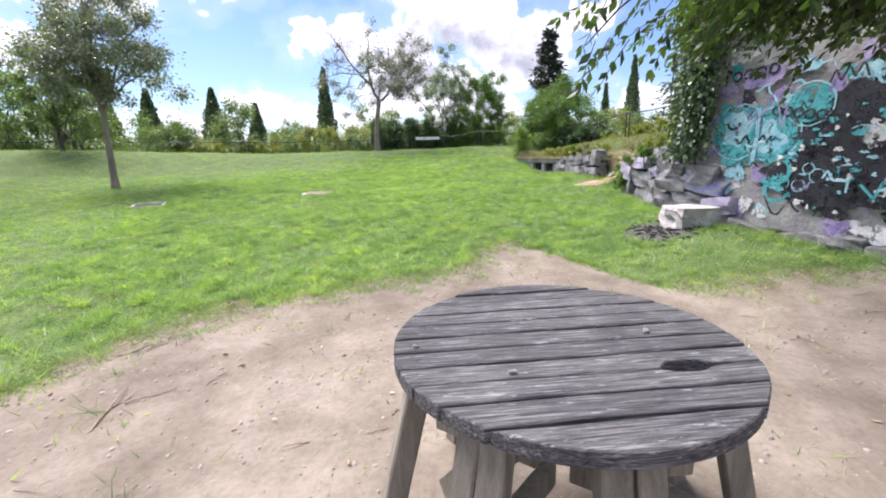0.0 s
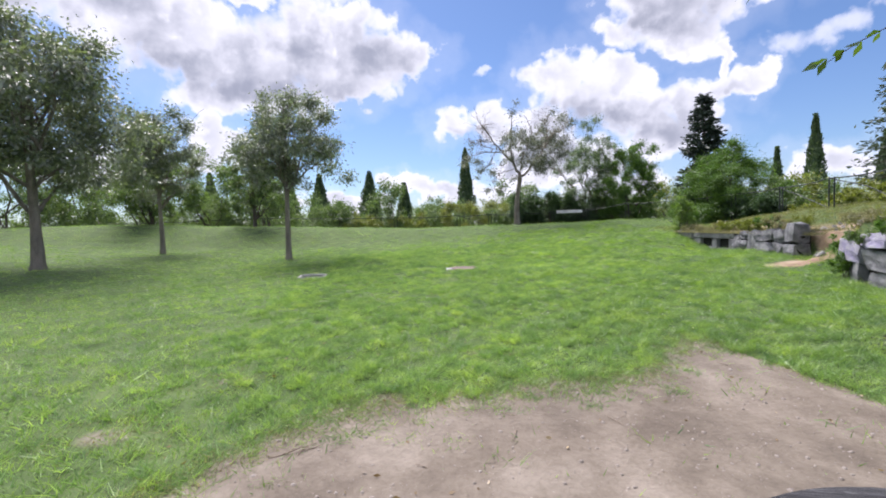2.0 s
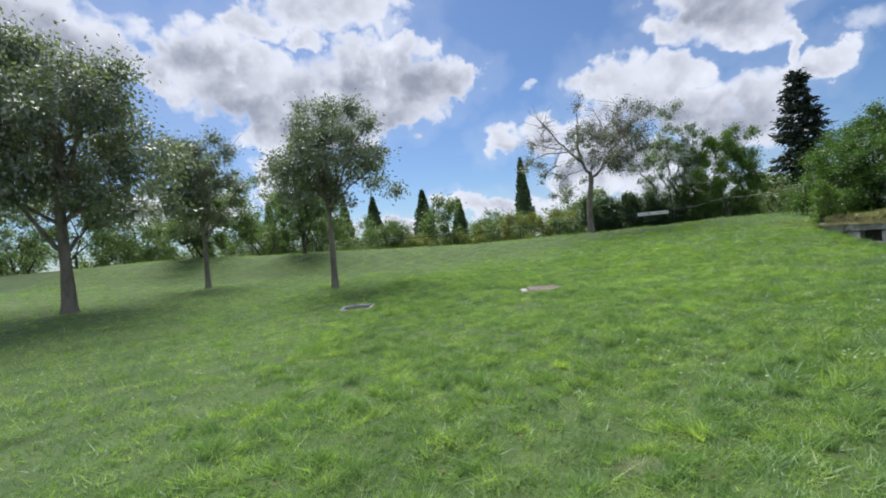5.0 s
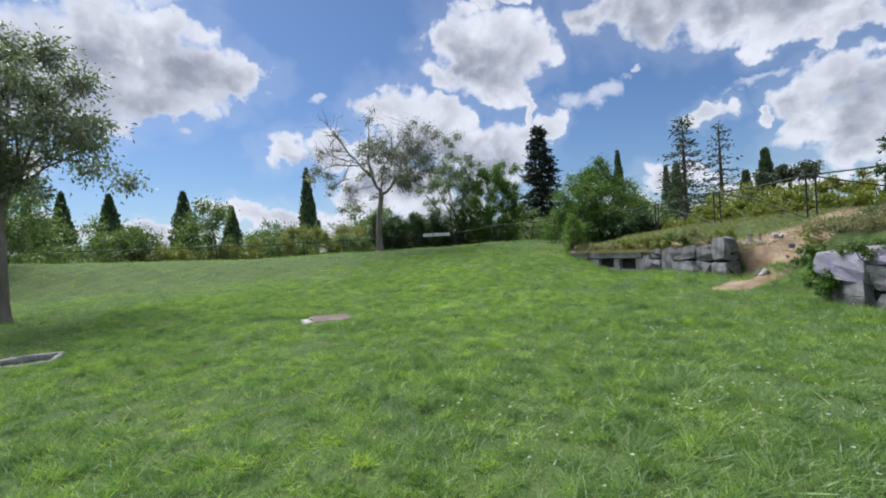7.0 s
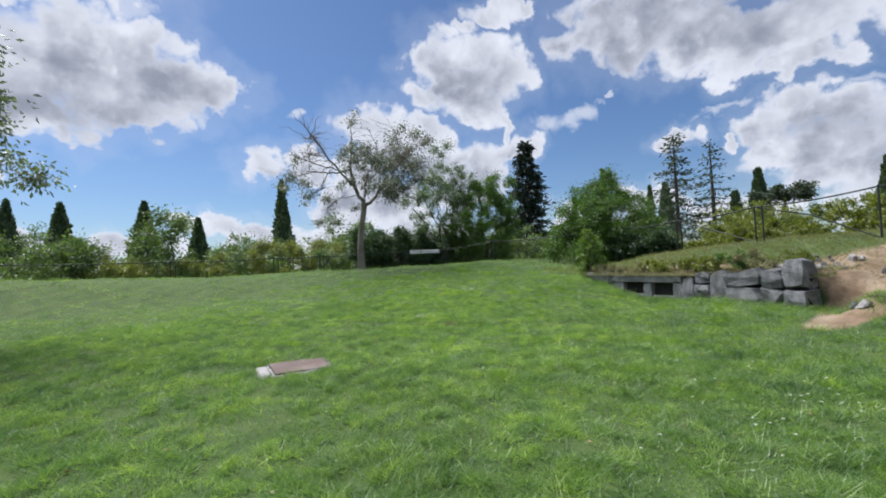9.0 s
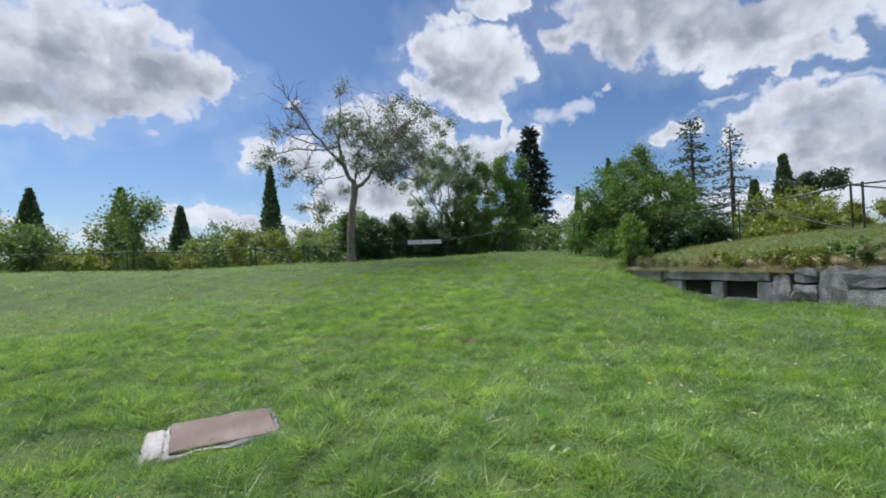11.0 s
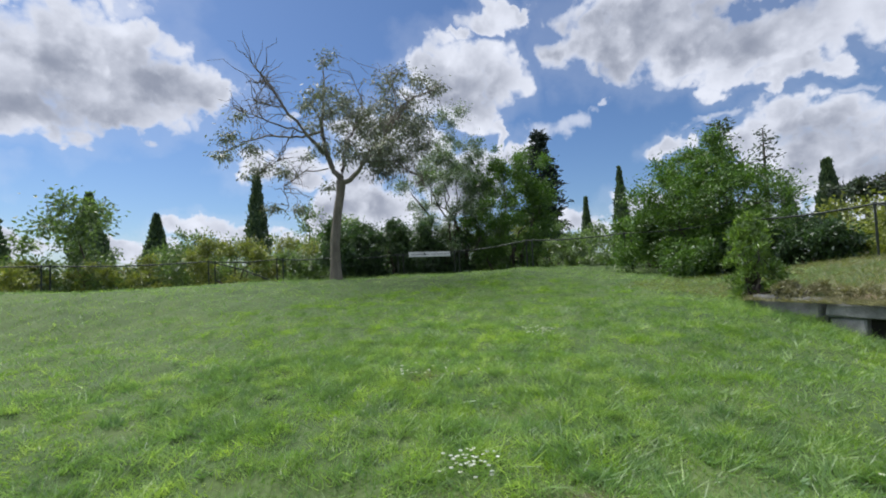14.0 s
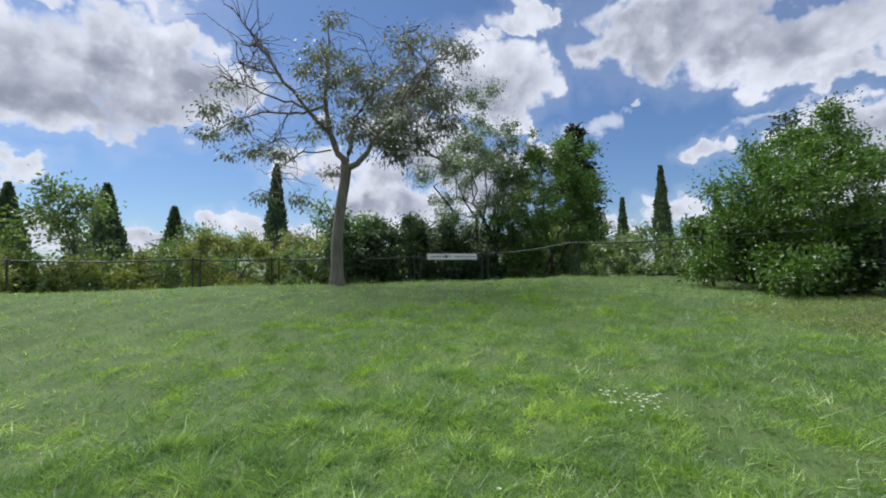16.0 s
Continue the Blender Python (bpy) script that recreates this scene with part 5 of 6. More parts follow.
def cypress(x, y, top, seed, width=0.9, count=3600, base=0.6, leaf="cypress"):
    rng = np.random.default_rng(seed)
    t = thing("cypress", (x, y, base), "slim dark green columnar cypress in the distance", "cypress", "cypresses")
    h = top - base
    V, F = tubes([[(0, 0, -1.0, 0.16), (0, 0, h * 0.5, 0.1), (0, 0, h * 0.95, 0.02)]], 6)
    mesh_ob("trunk", V, F, M["bark_dark"], t)
    s = rng.random(count) ** 0.8
    prof = width * np.minimum(1, (1.0 - s) * 1.7) ** 0.95 * (0.6 + 0.4 * np.minimum(1, s * 4))
    a = rng.random(count) * 2 * np.pi
    lump = 0.82 + 0.2 * np.sin(3 * a + 11 * s) * np.sin(17 * s + seed) + 0.1 * rng.normal(size=count)
    r = prof * lump * rng.uniform(0.75, 1.0, count)
    pos = np.stack([r * np.cos(a), r * np.sin(a), s * h * 0.97], 1)
    tip = np.stack([np.cos(a) * 0.4, np.sin(a) * 0.4, np.full(count, 1.0)], 1) + rng.normal(size=(count, 3)) * 0.25
    V, F = leaves(rng, pos, rng.uniform(0.2, 0.42, count), tip, 0.5)
    q = np.linspace(0.02, 0.96, 12)
    core = np.c_[np.zeros(12), np.zeros(12), q * h, 0.5 * width * np.minimum(1, (1 - q) * 1.5)]
    mesh_ob("crown", *joined((V, F), tubes([core], 9)), M[leaf], t)


for k, (x, y, top, w) in enumerate(((5.97, 43.9, 9.8, 0.95), (-4.3, 44.4, 7.65, 1.3), (-10.1, 47.0, 7.8, 1.3), (-0.65, 45.3, 6.4, 0.9), (39.9, 38.0, 11.5, 1.0), (32.2, 18.5, 6.8, 0.8),
                                   (36.0, 22.0, 6.0, 0.7), (-14.5, 51.0, 8.6, 1.2), (-15.2, 46.0, 7.0, 0.9), (40.7, 43.4, 9.2, 0.7), (33.5, 26.0, 7.3, 0.8), (-21.0, 45.0, 8.0, 1.0), (46.0, 36.6, 9.6, 0.7), (38.0, 14.0, 7.0, 0.9))):
    cypress(x, y, top, 300 + k, w)


def conifer(name, label, x, y, top, base, width, tiers, seed, leaf, dense=1.0, low=0.12, size=0.3):
    """Whorls of drooping boughs round a straight stem."""
    rng = np.random.default_rng(seed)
    t = thing(name, (x, y, base), label, "conifer")
    h = top - base
    V, F = tubes([[(0, 0, -1.0, 0.2), (0, 0, h * 0.5, 0.13), (0, 0, h, 0.02)]], 7)
    mesh_ob("trunk", V, F, M["bark_dark"], t)
    lines, pos, tip = [], [], []
    for k in range(tiers):
        s = low + (0.98 - low) * k / (tiers - 1)
        reach = width * (1 - s) ** 0.85 + 0.12
        for _ in range(7):
            a = rng.random() * 2 * np.pi
            r = reach * rng.uniform(0.6, 1.15)
            d = np.array([math.cos(a), math.sin(a), -0.18])
            p0 = np.array([0, 0, s * h + rng.normal() * 0.1])
            lines.append(limb(rng, p0, p0 + d * r, 0.035 * (1 - s) + 0.008, 0.004, 5, -0.04, 0.03))
            n = int(34 * dense * (r / width + 0.25))
            u = rng.random(n) ** 0.7
            q = p0 + d * (u * r)[:, None] + rng.normal(size=(n, 3)) * np.array([0.16, 0.16, 0.07]) * (0.4 + 0.6 * width / 2)
            pos.append(q)
            tip.append(d + rng.normal(size=(n, 3)) * 0.45)
    V, F = tubes(lines, 4)
    tagged(mesh_ob("branchwork", V, F, M["bark_dark"], t), kind="stuff")
    pos, tip = np.concatenate(pos), np.concatenate(tip)
    V, F = leaves(rng, pos, size * rng.uniform(0.6, 1.3, len(pos)), tip, 0.35)
    mesh_ob("crown", V, F, M[leaf], t)


conifer("fir", "dark pointed fir rising behind the bushes", 25.5, 33.8, 12.1, 0.5, 2.9, 26, 401, "fir", 2.2, 0.1, 0.42)
conifer("cedar", "tall thin cedar with open level boughs", 29.8, 22.6, 10.0, 0.5, 2.7, 15, 402, "cedar", 0.8, 0.25, 0.32)
conifer("cedar", "thin half-bare cedar with sparse level boughs", 31.9, 21.3, 9.3, 0.5, 2.7, 13, 403, "cedar", 0.42, 0.25, 0.30)
round_tree("umbrella_pine", "flat-topped pine on the skyline", 31.5, 16.8, 5.6, 4.4, 2.0, 2400, 0.22, M["cedar"], M["bark_dark"], 404, 22, 0.13)
round_tree("far_tree", "leafy tree beyond the railing", 25.3, 8.6, 5.9, 2.9, 2.3, 6000, 0.2, M["leaf_dark"], M["bark_dark"], 405, 36, 0.15)
for k, (x, y, top, r) in enumerate(((17.5, 27.0, 3.9, 1.9), (20.5, 24.5, 3.6, 2.0), (19.0, 18.0, 3.4, 1.8), (23.0, 20.0, 3.6, 2.0), (27.0, 15.5, 3.8, 2.2), (13.5, 25.0, 3.4, 1.8), (20.0, 13.5, 3.5, 1.8))):
    bush("hedge_bush", "mixed green bush on the slope beyond the railing", (x, y, (top + 1.2) / 2), (r, r, (top - 1.0) / 2), 4200, 0.15, M["leaf_mid"] if k % 2 else M["leaf_sun"], 420 + k, 30, 5)


def overhanging_tree():
    """Broadleaf tree whose outer boughs hang over the table; its stem stands by the wall."""
    rng = np.random.default_rng(88)
    base = (4.75, -3.4, lz(4.75, -3.4))
    t = thing("overhanging_tree", base, "dark broadleaf tree with long compound leaves hanging over the table", "tree")
    z0 = base[2]
    V, F = tubes([[(0, 0, -0.1, 0.2), (0.0, 0.05, 0.8, 0.15), (-0.05, 0.2, 1.7, 0.13), (-0.1, 0.4, 2.6, 0.11), (-0.2, 0.7, 3.6, 0.08)]], 10)
    mesh_ob("trunk", V, F, M["bark"], t, smooth=True)
    ends = [(2.05, -0.45, 2.95), (2.15, -0.65, 2.45), (1.98, -0.72, 2.05), (2.35, -0.40, 2.62), (2.6, -0.45, 2.45), (2.7, -0.65, 2.15), (3.0, -0.45, 2.70), (3.3, -0.4, 2.35), (3.6, -0.5, 2.6), (2.9, -0.9, 2.9),
            (3.4, -1.0, 2.9), (3.9, -0.7, 2.5), (4.1, -0.2, 2.75), (4.4, -0.5, 3.1), (3.7, 0.1, 3.1), (4.3, 0.4, 3.0), (4.6, 0.2, 2.75), (3.9, -1.3, 2.7), (4.6, -1.2, 2.9), (2.4, -1.0, 3.2), (3.2, 0.0, 3.3), (4.8, 0.9, 3.3), (4.2, -0.6, 2.72), (4.6, -0.9, 2.66), (4.9, -0.3, 2.85), (5.2, 0.2, 2.9), (5.0, -1.2, 2.62), (4.0, -1.2, 2.58), (3.6, -1.4, 2.55), (5.3, 0.8, 3.0), (5.4, -0.6, 2.75), (4.4, 0.0, 2.9), (5.0, 0.6, 2.95), (4.3, -1.6, 2.5), (4.8, -1.7, 2.55), (2.8, -1.55, 2.38), (3.1, -1.7, 2.32), (2.6, -1.35, 2.40), (3.2, -1.4, 2.40), (3.4, -1.8, 2.35), (2.45, -1.15, 2.42), (2.9, -1.2, 2.45), (3.6, -1.55, 2.42), (3.0, -1.9, 2.25)]
    ends += [(3.4 + 0.07 * q, -0.2 - 0.11 * q, 2.44 - 0.03 * q + 0.2 * (q % 2)) for q in range(10)]
    ends += [(4.5 + 0.08 * q, 0.75 - 0.12 * q, 2.78 - 0.02 * q + 0.2 * (q % 2)) for q in range(11)]
    lines, pos, tip = [], [], []
    top = np.array([-0.2, 0.7, 3.4])
    for e in ends:
        b = np.array(e) - base + [0.22, 0.05, 0.1]
        mid = top * 0.35 + b * 0.65 + [0, 0, 0.35]
        lines.append(limb(rng, top + rng.normal(size=3) * 0.1, mid, 0.03, 0.014, 6, 0.03, 0.03))
        lines.append(limb(rng, mid, b, 0.014, 0.004, 6, -0.03, 0.04))
        # compound leaves: a stalk with leaflets in pairs
        for _ in range(12 if e[0] < 3.2 else 20):
            a = mid + (b - mid) * rng.uniform(0.15, 1.05) + rng.normal(size=3) * 0.09
            d = unit((b - mid) + rng.normal(size=3) * 0.35 + [0, 0, -0.25])
            s = unit(np.cross(d, [0.2, 0.1, 1.0]))
            lines.append(np.array([[*a, 0.003], [*(a + d * 0.14), 0.0025], [*(a + d * 0.27 - [0, 0, 0.02]), 0.002]]))
            for q in (0.06, 0.13, 0.20, 0.27):
                for sg in (-1, 1):
                    pos.append(a + d * q)
                    tip.append(d * 0.8 + s * sg + [0, 0, -0.35] + rng.normal(size=3) * 0.12)
            pos.append(a + d * 0.28)
            tip.append(d)
    V, F = tubes(lines, 5)
    mesh_ob("branchwork", V, F, M["bark_dark"], t, smooth=True)
    V, F = leaves(rng, np.array(pos), 0.085 * rng.uniform(0.75, 1.25, len(pos)), np.array(tip), 0.42, 0.06)
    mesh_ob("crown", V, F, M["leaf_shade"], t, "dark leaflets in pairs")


overhanging_tree()


def ivy():
    rng = np.random.default_rng(12)
    n = 6500
    y = 1.80 + rng.normal(size=n) * 0.15
    z = 1.35 + rng.random(n) ** 0.8 * 2.6
    y = y + 0.10 * (z - 1.3) * rng.normal(size=n) * 0.8 - 0.12 * (z - 2)
    x = 6.14 - rng.random(n) ** 2 * 0.28
    pos = np.stack([x, y, z], 1)
    tip = np.stack([-0.6 * rng.random(n), rng.normal(size=n) * 0.5, -0.9 * np.ones(n)], 1)
    t = thing("ivy", (6.15, 2.0, 1.3), "dense dark ivy climbing the end of the graffiti wall", "ivy")
    V, F = leaves(rng, pos - [6.15, 2.0, 1.3], 0.06 * rng.uniform(0.6, 1.3, n), tip, 0.85, 0.05)
    mesh_ob("leaves", V, F, M["leaf_dark"], t)
    lines = [limb(rng, (0, 0.1 * k - 0.3, -0.7), (-0.04, 0.12 * k - 0.4, 2.2), 0.014, 0.005, 9, 0, 0.03) for k in range(6)]
    V, F = tubes(lines, 5)
    mesh_ob("stem", V, F, M["bark_dark"], t)


ivy()


# ---------------------------------------------------------------- grass
def scatter_grass():
    rng = np.random.default_rng(6)
    table = rng.random((512, 512, 4))

    def tuft_of(x, y, size=0.13):
        """Four random numbers shared by all the blades of one tuft."""
        i, j = np.floor(x / size + 0.3 * np.sin(y / size * 0.9)).astype(int), np.floor(y / size + 0.3 * np.sin(x / size * 0.8)).astype(int)
        return table[i % 512, j % 512]

    def blades(name, x, y, length, wide, mat, label, lean=0.5, up=1.0, least=-9.0):
        n = len(x)
        pos = np.stack([x, y, np.maximum(land(x, y), least) - 0.008], 1)
        cell = tuft_of(x, y)
        turn = 6.2832 * cell[:, 2]
        d = rng.normal(size=(n, 3)) * lean * 0.75
        d[:, 0] += 0.75 * lean * np.cos(turn)
        d[:, 1] += 0.75 * lean * np.sin(turn)
        d[:, 2] = up
        d = unit(d)
        side = unit(np.cross(d, rng.normal(size=(n, 3))))
        bend = rng.normal(size=(n, 3)) * 0.4
        bend[:, 2] = -0.2
        L, w = length[:, None], wide[:, None]
        low = pos + d * L * 0.12
        V = np.stack([low + side * w, pos + (d + bend) * L, low - side * w], 1).reshape(-1, 3)
        ob = mesh_ob(name, V, np.arange(3 * n).reshape(-1, 3), mat)
        ob.data.attributes.new("tint", "FLOAT", "POINT").data.foreach_set("value", np.repeat(cell[:, 0], 3).astype(np.float32))
        return tagged(ob, label, "grass", kind="stuff")

    def field(n, x0, x1, y0, y1):
        x, y = rng.uniform(x0, x1, n), rng.uniform(y0, y1, n)
        s = soil_mask(x, y) + 0.25 * np.sin(5 * x + 2 * np.sin(3 * y)) * np.sin(4.3 * y) * (soil_mask(x, y) > 0.02)
        cover = ((np.abs(x - 1.45) < 0.40 + 0.05 * np.sin(9 * y)) & (np.abs(y - 8.73) < 0.18 + 0.04 * np.sin(11 * x))) | ((np.abs(x + 2.26) < 0.34) & (np.abs(y - 8.42) < 0.25))
        keep = ~cover & (s < 0.45 + 0.25 * rng.normal(size=n)) & (ash_mask(x, y) < 0.4) & (x < wall_line(y) + 0.02 + 9 * (y > 11.3))
        return x[keep], y[keep]

    patch = lambda x, y: 0.5 + 0.5 * np.sin(1.7 * x + 1.3 * np.sin(0.9 * y)) * np.sin(1.4 * y + 0.7 * np.sin(1.3 * x))
    x, y = field(640000, -8.5, 9.0, -1.5, 16.0)
    keep = rng.random(len(x)) < smooth(-8.5, -2.5, x) * smooth(16.0, 11.0, y) + 0.05
    u, v = field(620000, -2.2, 5.8, 1.0, 13.0)
    x, y = np.concatenate([x[keep], u]), np.concatenate([y[keep], v])
    cell = tuft_of(x, y)
    keep = rng.random(len(x)) < 0.35 + 0.8 * cell[:, 3]
    x, y, cell = x[keep], y[keep], cell[keep]
    L = (0.030 + 0.055 * rng.random(len(x))) * (0.6 + 0.7 * patch(x, y)) * (0.45 + 1.9 * cell[:, 1] ** 2)
    blades("grass_blades", x, y, L, 0.0024 + 0.0018 * rng.random(len(x)), M["grass"], "short meadow grass covering the slope", 0.5)
    x, y = field(330000, -18, 11.5, -3.0, 19.8)
    L = (0.04 + 0.07 * rng.random(len(x))) * (0.6 + 0.9 * tuft_of(x, y, 0.35)[:, 1] ** 2)
    blades("grass_blades", x, y, L, 0.003 + 0.003 * rng.random(len(x)), M["grass"], "meadow grass up to the crest of the slope", 0.5)
    # taller tufts
    cx, cy = field(900, -4, 9, 0.5, 15)
    k = rng.integers(0, len(cx), 26000)
    r = rng.normal(size=(26000, 2)) * 0.05
    blades("grass_tufts", cx[k] + r[:, 0], cy[k] + r[:, 1], rng.uniform(0.07, 0.15, 26000), rng.uniform(0.0014, 0.0026, 26000), M["grass"], "scattered taller tufts of grass", 0.45)
    cx, cy = field(1300, 0.5, 8.8, 2.5, 16)
    keep = rng.random(len(cx)) < 0.18 + 0.82 * smooth(1.5, 5.0, cx)
    cx, cy = cx[keep], cy[keep]
    k = rng.integers(0, len(cx), 110000)
    r = rng.normal(size=(110000, 2)) * (0.05 + 0.09 * rng.random((len(cx), 1))[k])
    blades("lush_grass", cx[k] + r[:, 0], cy[k] + r[:, 1], rng.uniform(0.05, 0.105, 110000), rng.uniform(0.0016, 0.0032, 110000), M["lush"], "lush yellow-green tufts standing out of the lawn", 0.5)
    dx = np.concatenate([u + rng.normal(size=500) * r for u, v, r in ((3.52, 9.92, 0.09), (4.08, 9.62, 0.10), (4.15, 11.52, 0.09), (-1.9, 0.85, 0.25), (-1.4, 1.75, 0.2), (0.95, 2.35, 0.22))])
    dy = np.concatenate([v + rng.normal(size=500) * r * 0.7 for u, v, r in ((3.52, 9.92, 0.09), (4.08, 9.62, 0.10), (4.15, 11.52, 0.09), (-1.9, 0.85, 0.25), (-1.4, 1.75, 0.2), (0.95, 2.35, 0.22))])
    blades("dry_tufts", dx, dy, rng.uniform(0.03, 0.08, len(dx)), rng.uniform(0.002, 0.004, len(dx)), M["dry"], "small patches of dead straw in the lawn", 1.3)
    ex = rng.uniform(-1.8, 5.8, 760)
    ey = np.interp(ex, EDGE_X, EDGE_Y) + 0.05 + rng.normal(size=760) * 0.26
    k = rng.integers(0, 760, 26000)
    r = rng.normal(size=(26000, 2)) * 0.045
    blades("edge_tufts", ex[k] + r[:, 0], ey[k] + r[:, 1], rng.uniform(0.03, 0.09, 26000), rng.uniform(0.0016, 0.003, 26000), M["grass"], "ragged tufts of grass at the edge of the bare earth", 0.8)
    # dry grass along the worn edge and on the terrace
    t = rng.uniform(-1.9, 5.6, 14000)
    e = np.interp(t, EDGE_X, EDGE_Y) + rng.normal(size=14000) * 0.16
    blades("dry_grass", t, e, rng.uniform(0.03, 0.09, 14000), rng.uniform(0.0015, 0.003, 14000), M["dry"], "dry straw-coloured grass at the edge of the bare earth", 1.1)
    tx, ty = rng.uniform(8.95, 13.0, 42000), rng.uniform(2.6, 13.5, 42000)
    keep = soil_mask(tx, ty) < 0.55 + 0.2 * rng.normal(size=42000)
    tx, ty = tx[keep], ty[keep]
    blades("terrace_grass", tx, ty, rng.uniform(0.04, 0.15, len(tx)), rng.uniform(0.002, 0.0035, len(tx)), M["weed"], "rough dry grass on the terrace above the walls", 0.6)
    ty = rng.uniform(2.2, 12.5, 46000)
    tx = wall_line(ty) + 0.15 + rng.random(46000) * 3.6
    blades("terrace_straw", tx, ty, rng.uniform(0.04, 0.14, 46000), rng.uniform(0.002, 0.0035, 46000), M["dry"], "dead straw and dry grass across the terrace", 0.8)
    tx, ty = 8.70 + rng.random(20000) ** 1.5 * 0.8, rng.uniform(6.4, 11.3, 20000)
    blades("terrace_fringe", tx, ty, rng.uniform(0.05, 0.18, 20000), rng.uniform(0.002, 0.0035, 20000), M["dry"], "dry grass hanging over the wall edge", 1.0, least=1.2)
    # weeds at the foot of the walls and on the tumbled one
    q = rng.random(22000)
    ty = -3.5 + 15.0 * q
    tx = wall_line(ty) - 0.05 - np.abs(rng.normal(size=22000)) * 0.18
    blades("wall_weeds", tx, ty, rng.uniform(0.05, 0.20, 22000), rng.uniform(0.002, 0.004, 22000), M["grass"], "green weeds growing along the foot of the walls", 0.6)


scatter_grass()


# ---------------------------------------------------------------- small things on the ground
def litter():
    rng = np.random.default_rng(19)

    def stick(x, y, ln, turn, r, forks):
        z = lz(x, y) + r
        t = thing("twig", (x, y, z), "dry brown twig lying on the bare earth", "twig", "twigs on the bare earth")
        d = np.array([math.cos(turn), math.sin(turn), 0.0])
        lines = [limb(rng, -d * ln / 2, d * ln / 2 + [0, 0, 0.01], r, r * 0.5, 6, 0.02, 0.03)]
        for _ in range(forks):
            a = d * ln * rng.uniform(-0.2, 0.35)
            b = a + d * ln * 0.25 + np.array([-d[1], d[0], 0.05]) * ln * rng.normal() * 0.3
            lines.append(limb(rng, a, b, r * 0.6, r * 0.3, 4, 0.0, 0.04))
        V, F = tubes(lines, 5)
        mesh_ob("stem", V, F, M["twig"], t)

    stick(-0.54, -0.26, 0.42, 1.45, 0.006, 1)
    stick(-0.36, -0.22, 0.25, 0.2, 0.004, 1)
    stick(-0.55, 0.50, 0.32, 0.35, 0.005, 2)
    stick(-0.48, 0.56, 0.22, 1.1, 0.004, 1)
    for _ in range(46):
        x, y = rng.uniform(-0.8, 5.2), rng.uniform(-1.6, 1.9)
        if soil_mask(x, y) > 0.7 and math.hypot(x - 1.25, y + 1.8) > 0.8:
            stick(x, y, rng.uniform(0.06, 0.2), rng.random() * 6.28, rng.uniform(0.002, 0.004), rng.integers(0, 2))
    n = 9000
    x, y = rng.uniform(-2.5, 5.8, n), rng.uniform(-2.8, 2.2, n)
    keep = soil_mask(x, y) > 0.6
    x, y = x[keep], y[keep]
    n = len(x)
    s = 0.003 + 0.012 * rng.random(n) ** 6
    V, F, base = [], [], 0
    cube = np.array([[-1, -1, -0.6], [1, -1, -0.6], [1, 1, -0.6], [-1, 1, -0.6], [-0.7, -0.6, 0.6], [0.6, -0.7, 0.6], [0.7, 0.6, 0.6], [-0.6, 0.7, 0.6]])
    fc = np.array([[0, 1, 5, 4], [1, 2, 6, 5], [2, 3, 7, 6], [3, 0, 4, 7], [4, 5, 6, 7]])
    a = rng.random(n) * 6.28
    rot = np.stack([np.stack([np.cos(a), -np.sin(a), 0 * a], 1), np.stack([np.sin(a), np.cos(a), 0 * a], 1), np.stack([0 * a, 0 * a, 0 * a + 1], 1)], 1)
    P = np.einsum("nij,kj->nki", rot, cube) * (s[:, None, None] * rng.uniform(0.6, 1.3, (n, 1, 3))) + np.stack([x, y, land(x, y)], 1)[:, None]
    F = (np.arange(n)[:, None, None] * 8 + fc[None]).reshape(-1, 4)
    tagged(mesh_ob("gravel", P.reshape(-1, 3), F, M["pebbles"]), "small pale stones scattered on the bare earth", "gravel", kind="stuff")
    # fallen leaves and chips
    n = 380
    x, y = rng.uniform(-1.5, 5.5, n), rng.uniform(-2, 9, n)
    pos = np.stack([x, y, land(x, y) + 0.012], 1)
    tip = rng.normal(size=(n, 3))
    tip[:, 2] *= 0.15
    V, F = leaves(rng, pos, rng.uniform(0.02, 0.05, n), tip, 0.5, 0.05)
    tagged(mesh_ob("fallen_leaves", V, F, M["fallen"]), "dry fallen leaves and wood chips", "leaf litter", kind="stuff")
    # flat rosettes of broad leaves in the lawn
    n = 60
    cx, cy = rng.uniform(-2.5, 7.5, n), rng.uniform(1.8, 14.0, n)
    keep = soil_mask(cx, cy) < 0.2
    cx, cy = cx[keep], cy[keep]
    n = len(cx)
    per = 16
    a = rng.random(n * per) * 6.28
    pos = np.stack([np.repeat(cx, per), np.repeat(cy, per), np.repeat(land(cx, cy), per) + 0.012], 1) + rng.normal(size=(n * per, 3)) * [0.035, 0.035, 0.0]
    tip = np.stack([np.cos(a), np.sin(a), rng.uniform(0.2, 0.9, n * per)], 1)
    V, F = leaves(rng, pos, rng.uniform(0.025, 0.06, n * per), tip, 0.34, 0.06)
    tagged(mesh_ob("broadleaf_weeds", V, F, M["grass"]), "small rosettes of broad-leaved weeds in the lawn", "weeds", kind="stuff")
    # white clover and daisies
    spots = [(4.13, 11.55, 0.10, 12), (4.4, 11.4, 0.12, 8), (3.72, 10.1, 0.07, 40), (5.9, 11.95, 0.12, 40), (3.6, 3.6, 0.6, 30), (4.6, 5.0, 0.6, 40), (2.0, 4.2, 0.5, 20), (5.2, 7.6, 0.6, 30)]
    pos = np.concatenate([np.stack([cx + rng.normal(size=k) * r, cy + rng.normal(size=k) * r, np.zeros(k)], 1) for cx, cy, r, k in spots])
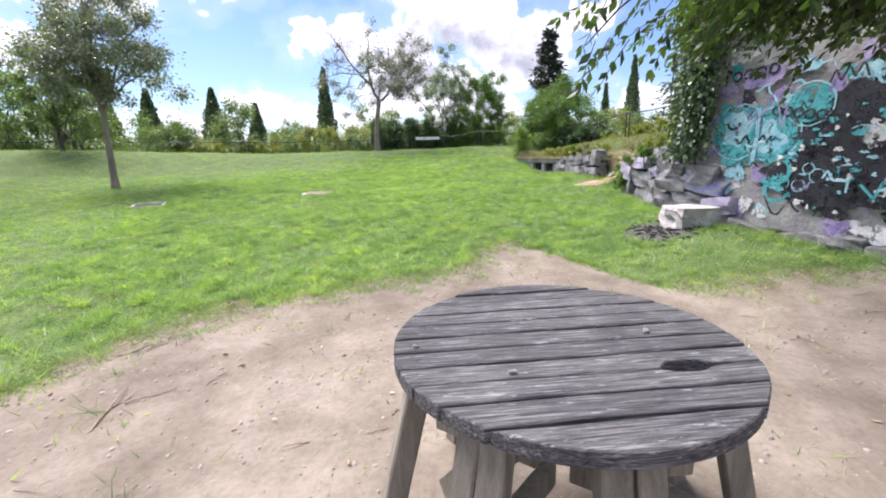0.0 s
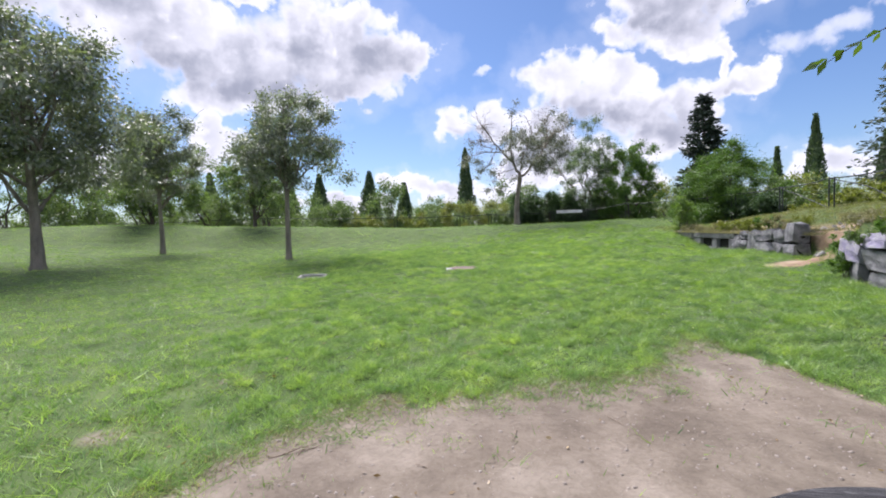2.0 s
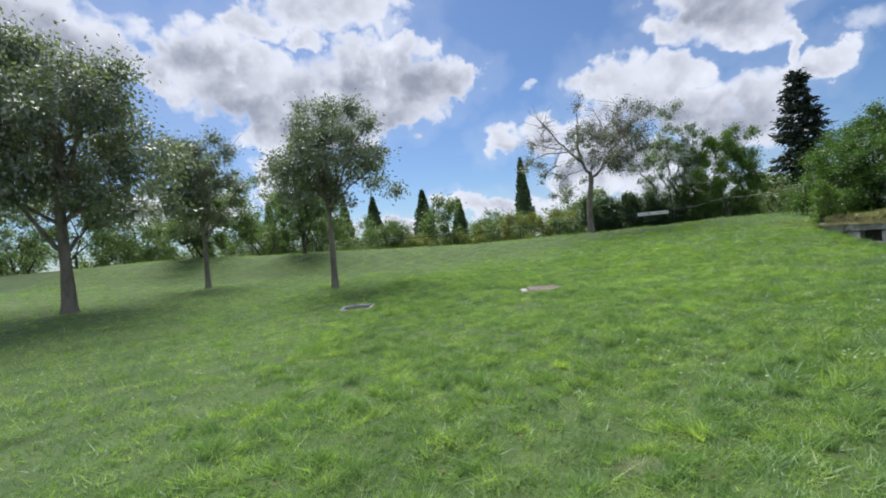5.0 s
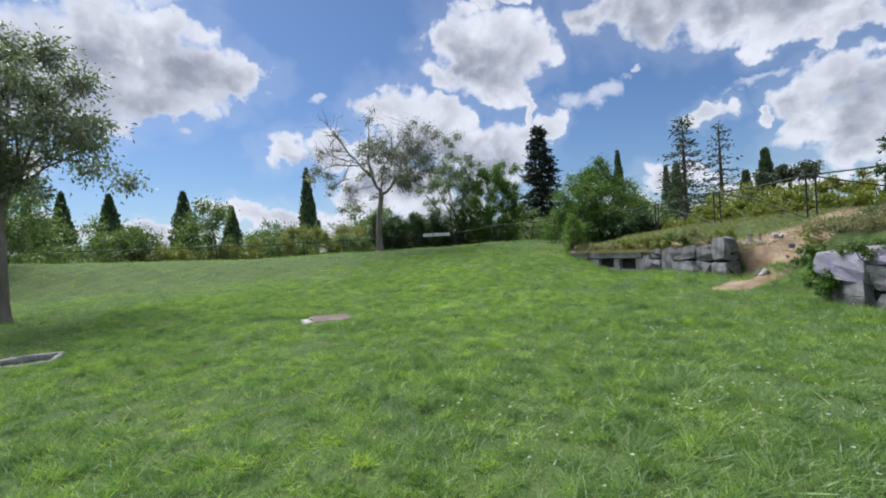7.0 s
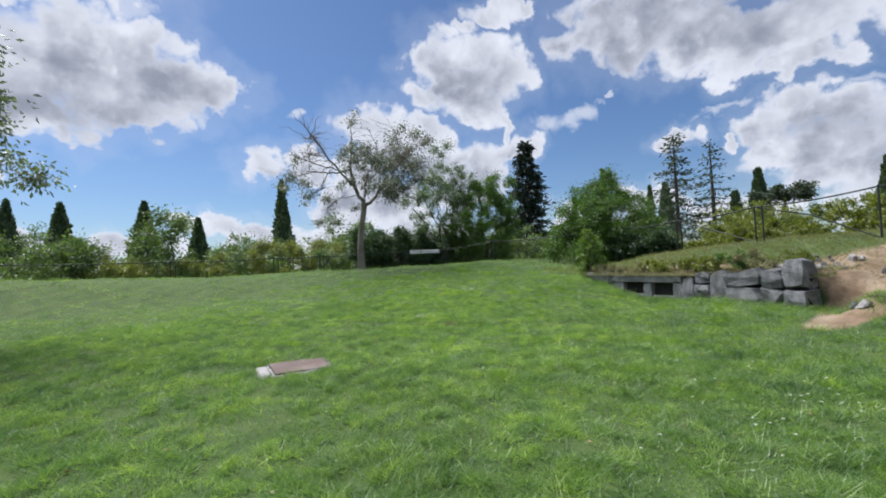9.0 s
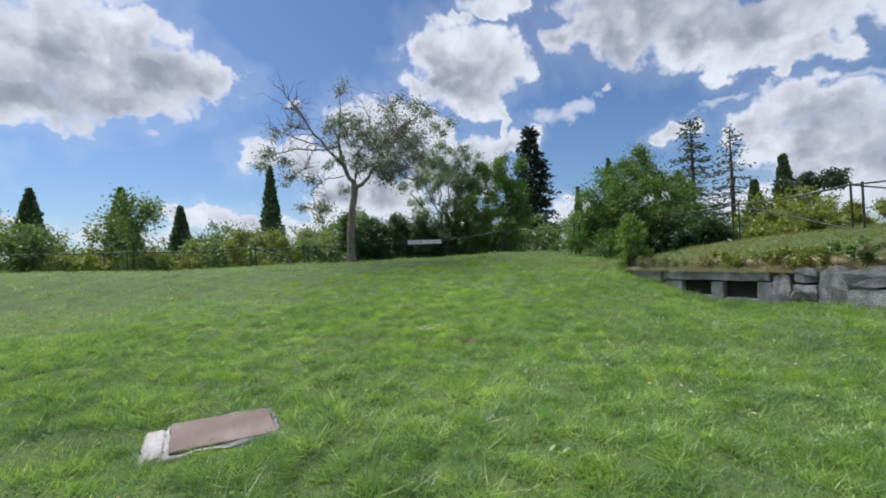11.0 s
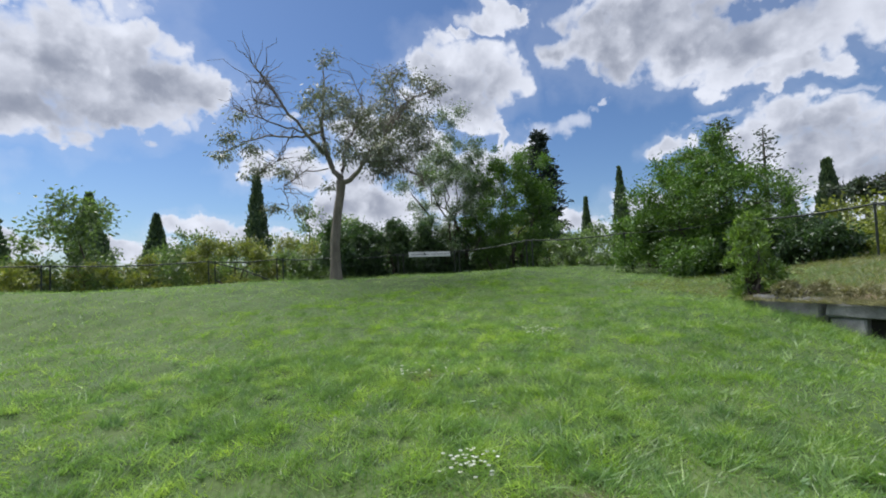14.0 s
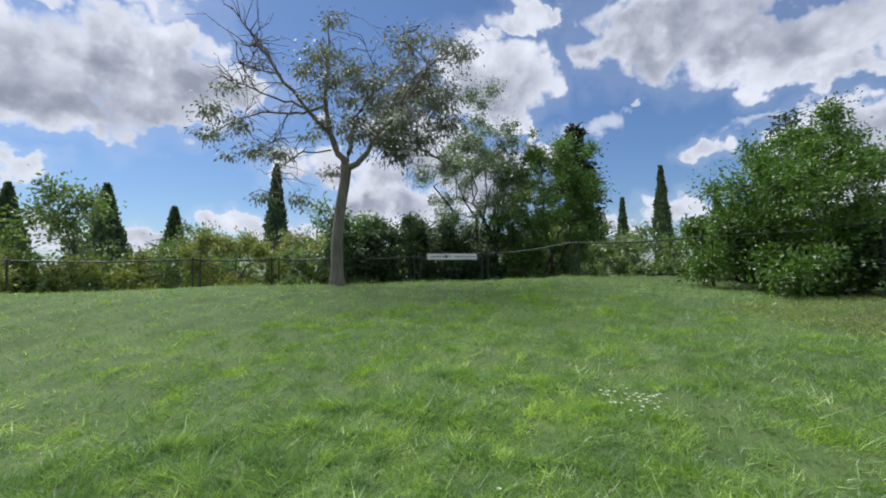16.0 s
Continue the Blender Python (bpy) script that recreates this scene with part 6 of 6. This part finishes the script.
    pos[:, 2] = land(pos[:, 0], pos[:, 1]) + rng.uniform(0.05, 0.11, len(pos))
    five = np.repeat(pos, 6, axis=0)
    a = np.tile(np.arange(6) * np.pi / 3, len(pos))
    V, F = leaves(rng, five, 0.013, np.stack([np.cos(a), np.sin(a), 0.25 + 0 * a], 1), 0.7, 0.02)
    tagged(mesh_ob("wild_flowers", V, F, M["flower"]), "tiny white wild flowers in the grass", "flowers", kind="stuff")
    # charred bits round the old fire
    n = 160
    x, y = 5.35 + rng.normal(size=n) * 0.3, 1.42 + rng.normal(size=n) * 0.22
    lines = []
    for u, v in zip(x, y):
        b = rng.random() * 6.28
        l = rng.uniform(0.02, 0.09)
        z = lz(u, v) + 0.012
        lines.append(np.array([[u, v, z, 0.008], [u + l / 2 * math.cos(b), v + l / 2 * math.sin(b), z + 0.006, 0.009], [u + l * math.cos(b), v + l * math.sin(b), z, 0.005]]))
    V, F = tubes(lines, 5)
    tagged(mesh_ob("charred_sticks", V, F, M["dark"]), "charred sticks and ash of an old fire", "ash", kind="stuff")


litter()


def rubble():
    rng = np.random.default_rng(29)
    n = 0
    while n < 44:
        x, y = rng.uniform(8.0, 9.8), rng.uniform(5.05, 6.15)
        if rng.random() < 0.5:
            x, y = rng.uniform(9.0, 10.2), rng.uniform(6.2, 7.4)
        s = rng.uniform(0.03, 0.11)
        ob = new("rubble_stone", STONES[rng.integers(len(STONES))].copy())
        ob.data.materials.append(M["stone"] if rng.random() < 0.6 else M["white_stone"])
        ob.matrix_basis = Matrix.LocRotScale(Vector((x, y, lz(x, y) + s * 0.18)), Euler(rng.normal(size=3)), Vector((s * 1.4, s, s * 0.7)))
        tagged(ob, "loose grey stone lying on the eroded earth ramp", "stone", "loose stones on the ramp")
        n += 1
    for x, y, s in ((0.80, -1.66, 0.011), (1.0, -1.93, 0.014), (1.55, -1.87, 0.016)):
        ob = new("pebble", STONES[rng.integers(len(STONES))].copy())
        ob.data.materials.append(M["white_stone"])
        ob.matrix_basis = Matrix.LocRotScale(Vector((x, y, TABLE[2] + s * 0.3)), Euler((0, 0, rng.random() * 6)), Vector((s * 1.6, s, s * 0.7)))
        tagged(ob, "tiny pale pebble lying on the round table", "pebble", "pebbles on the table")


rubble()
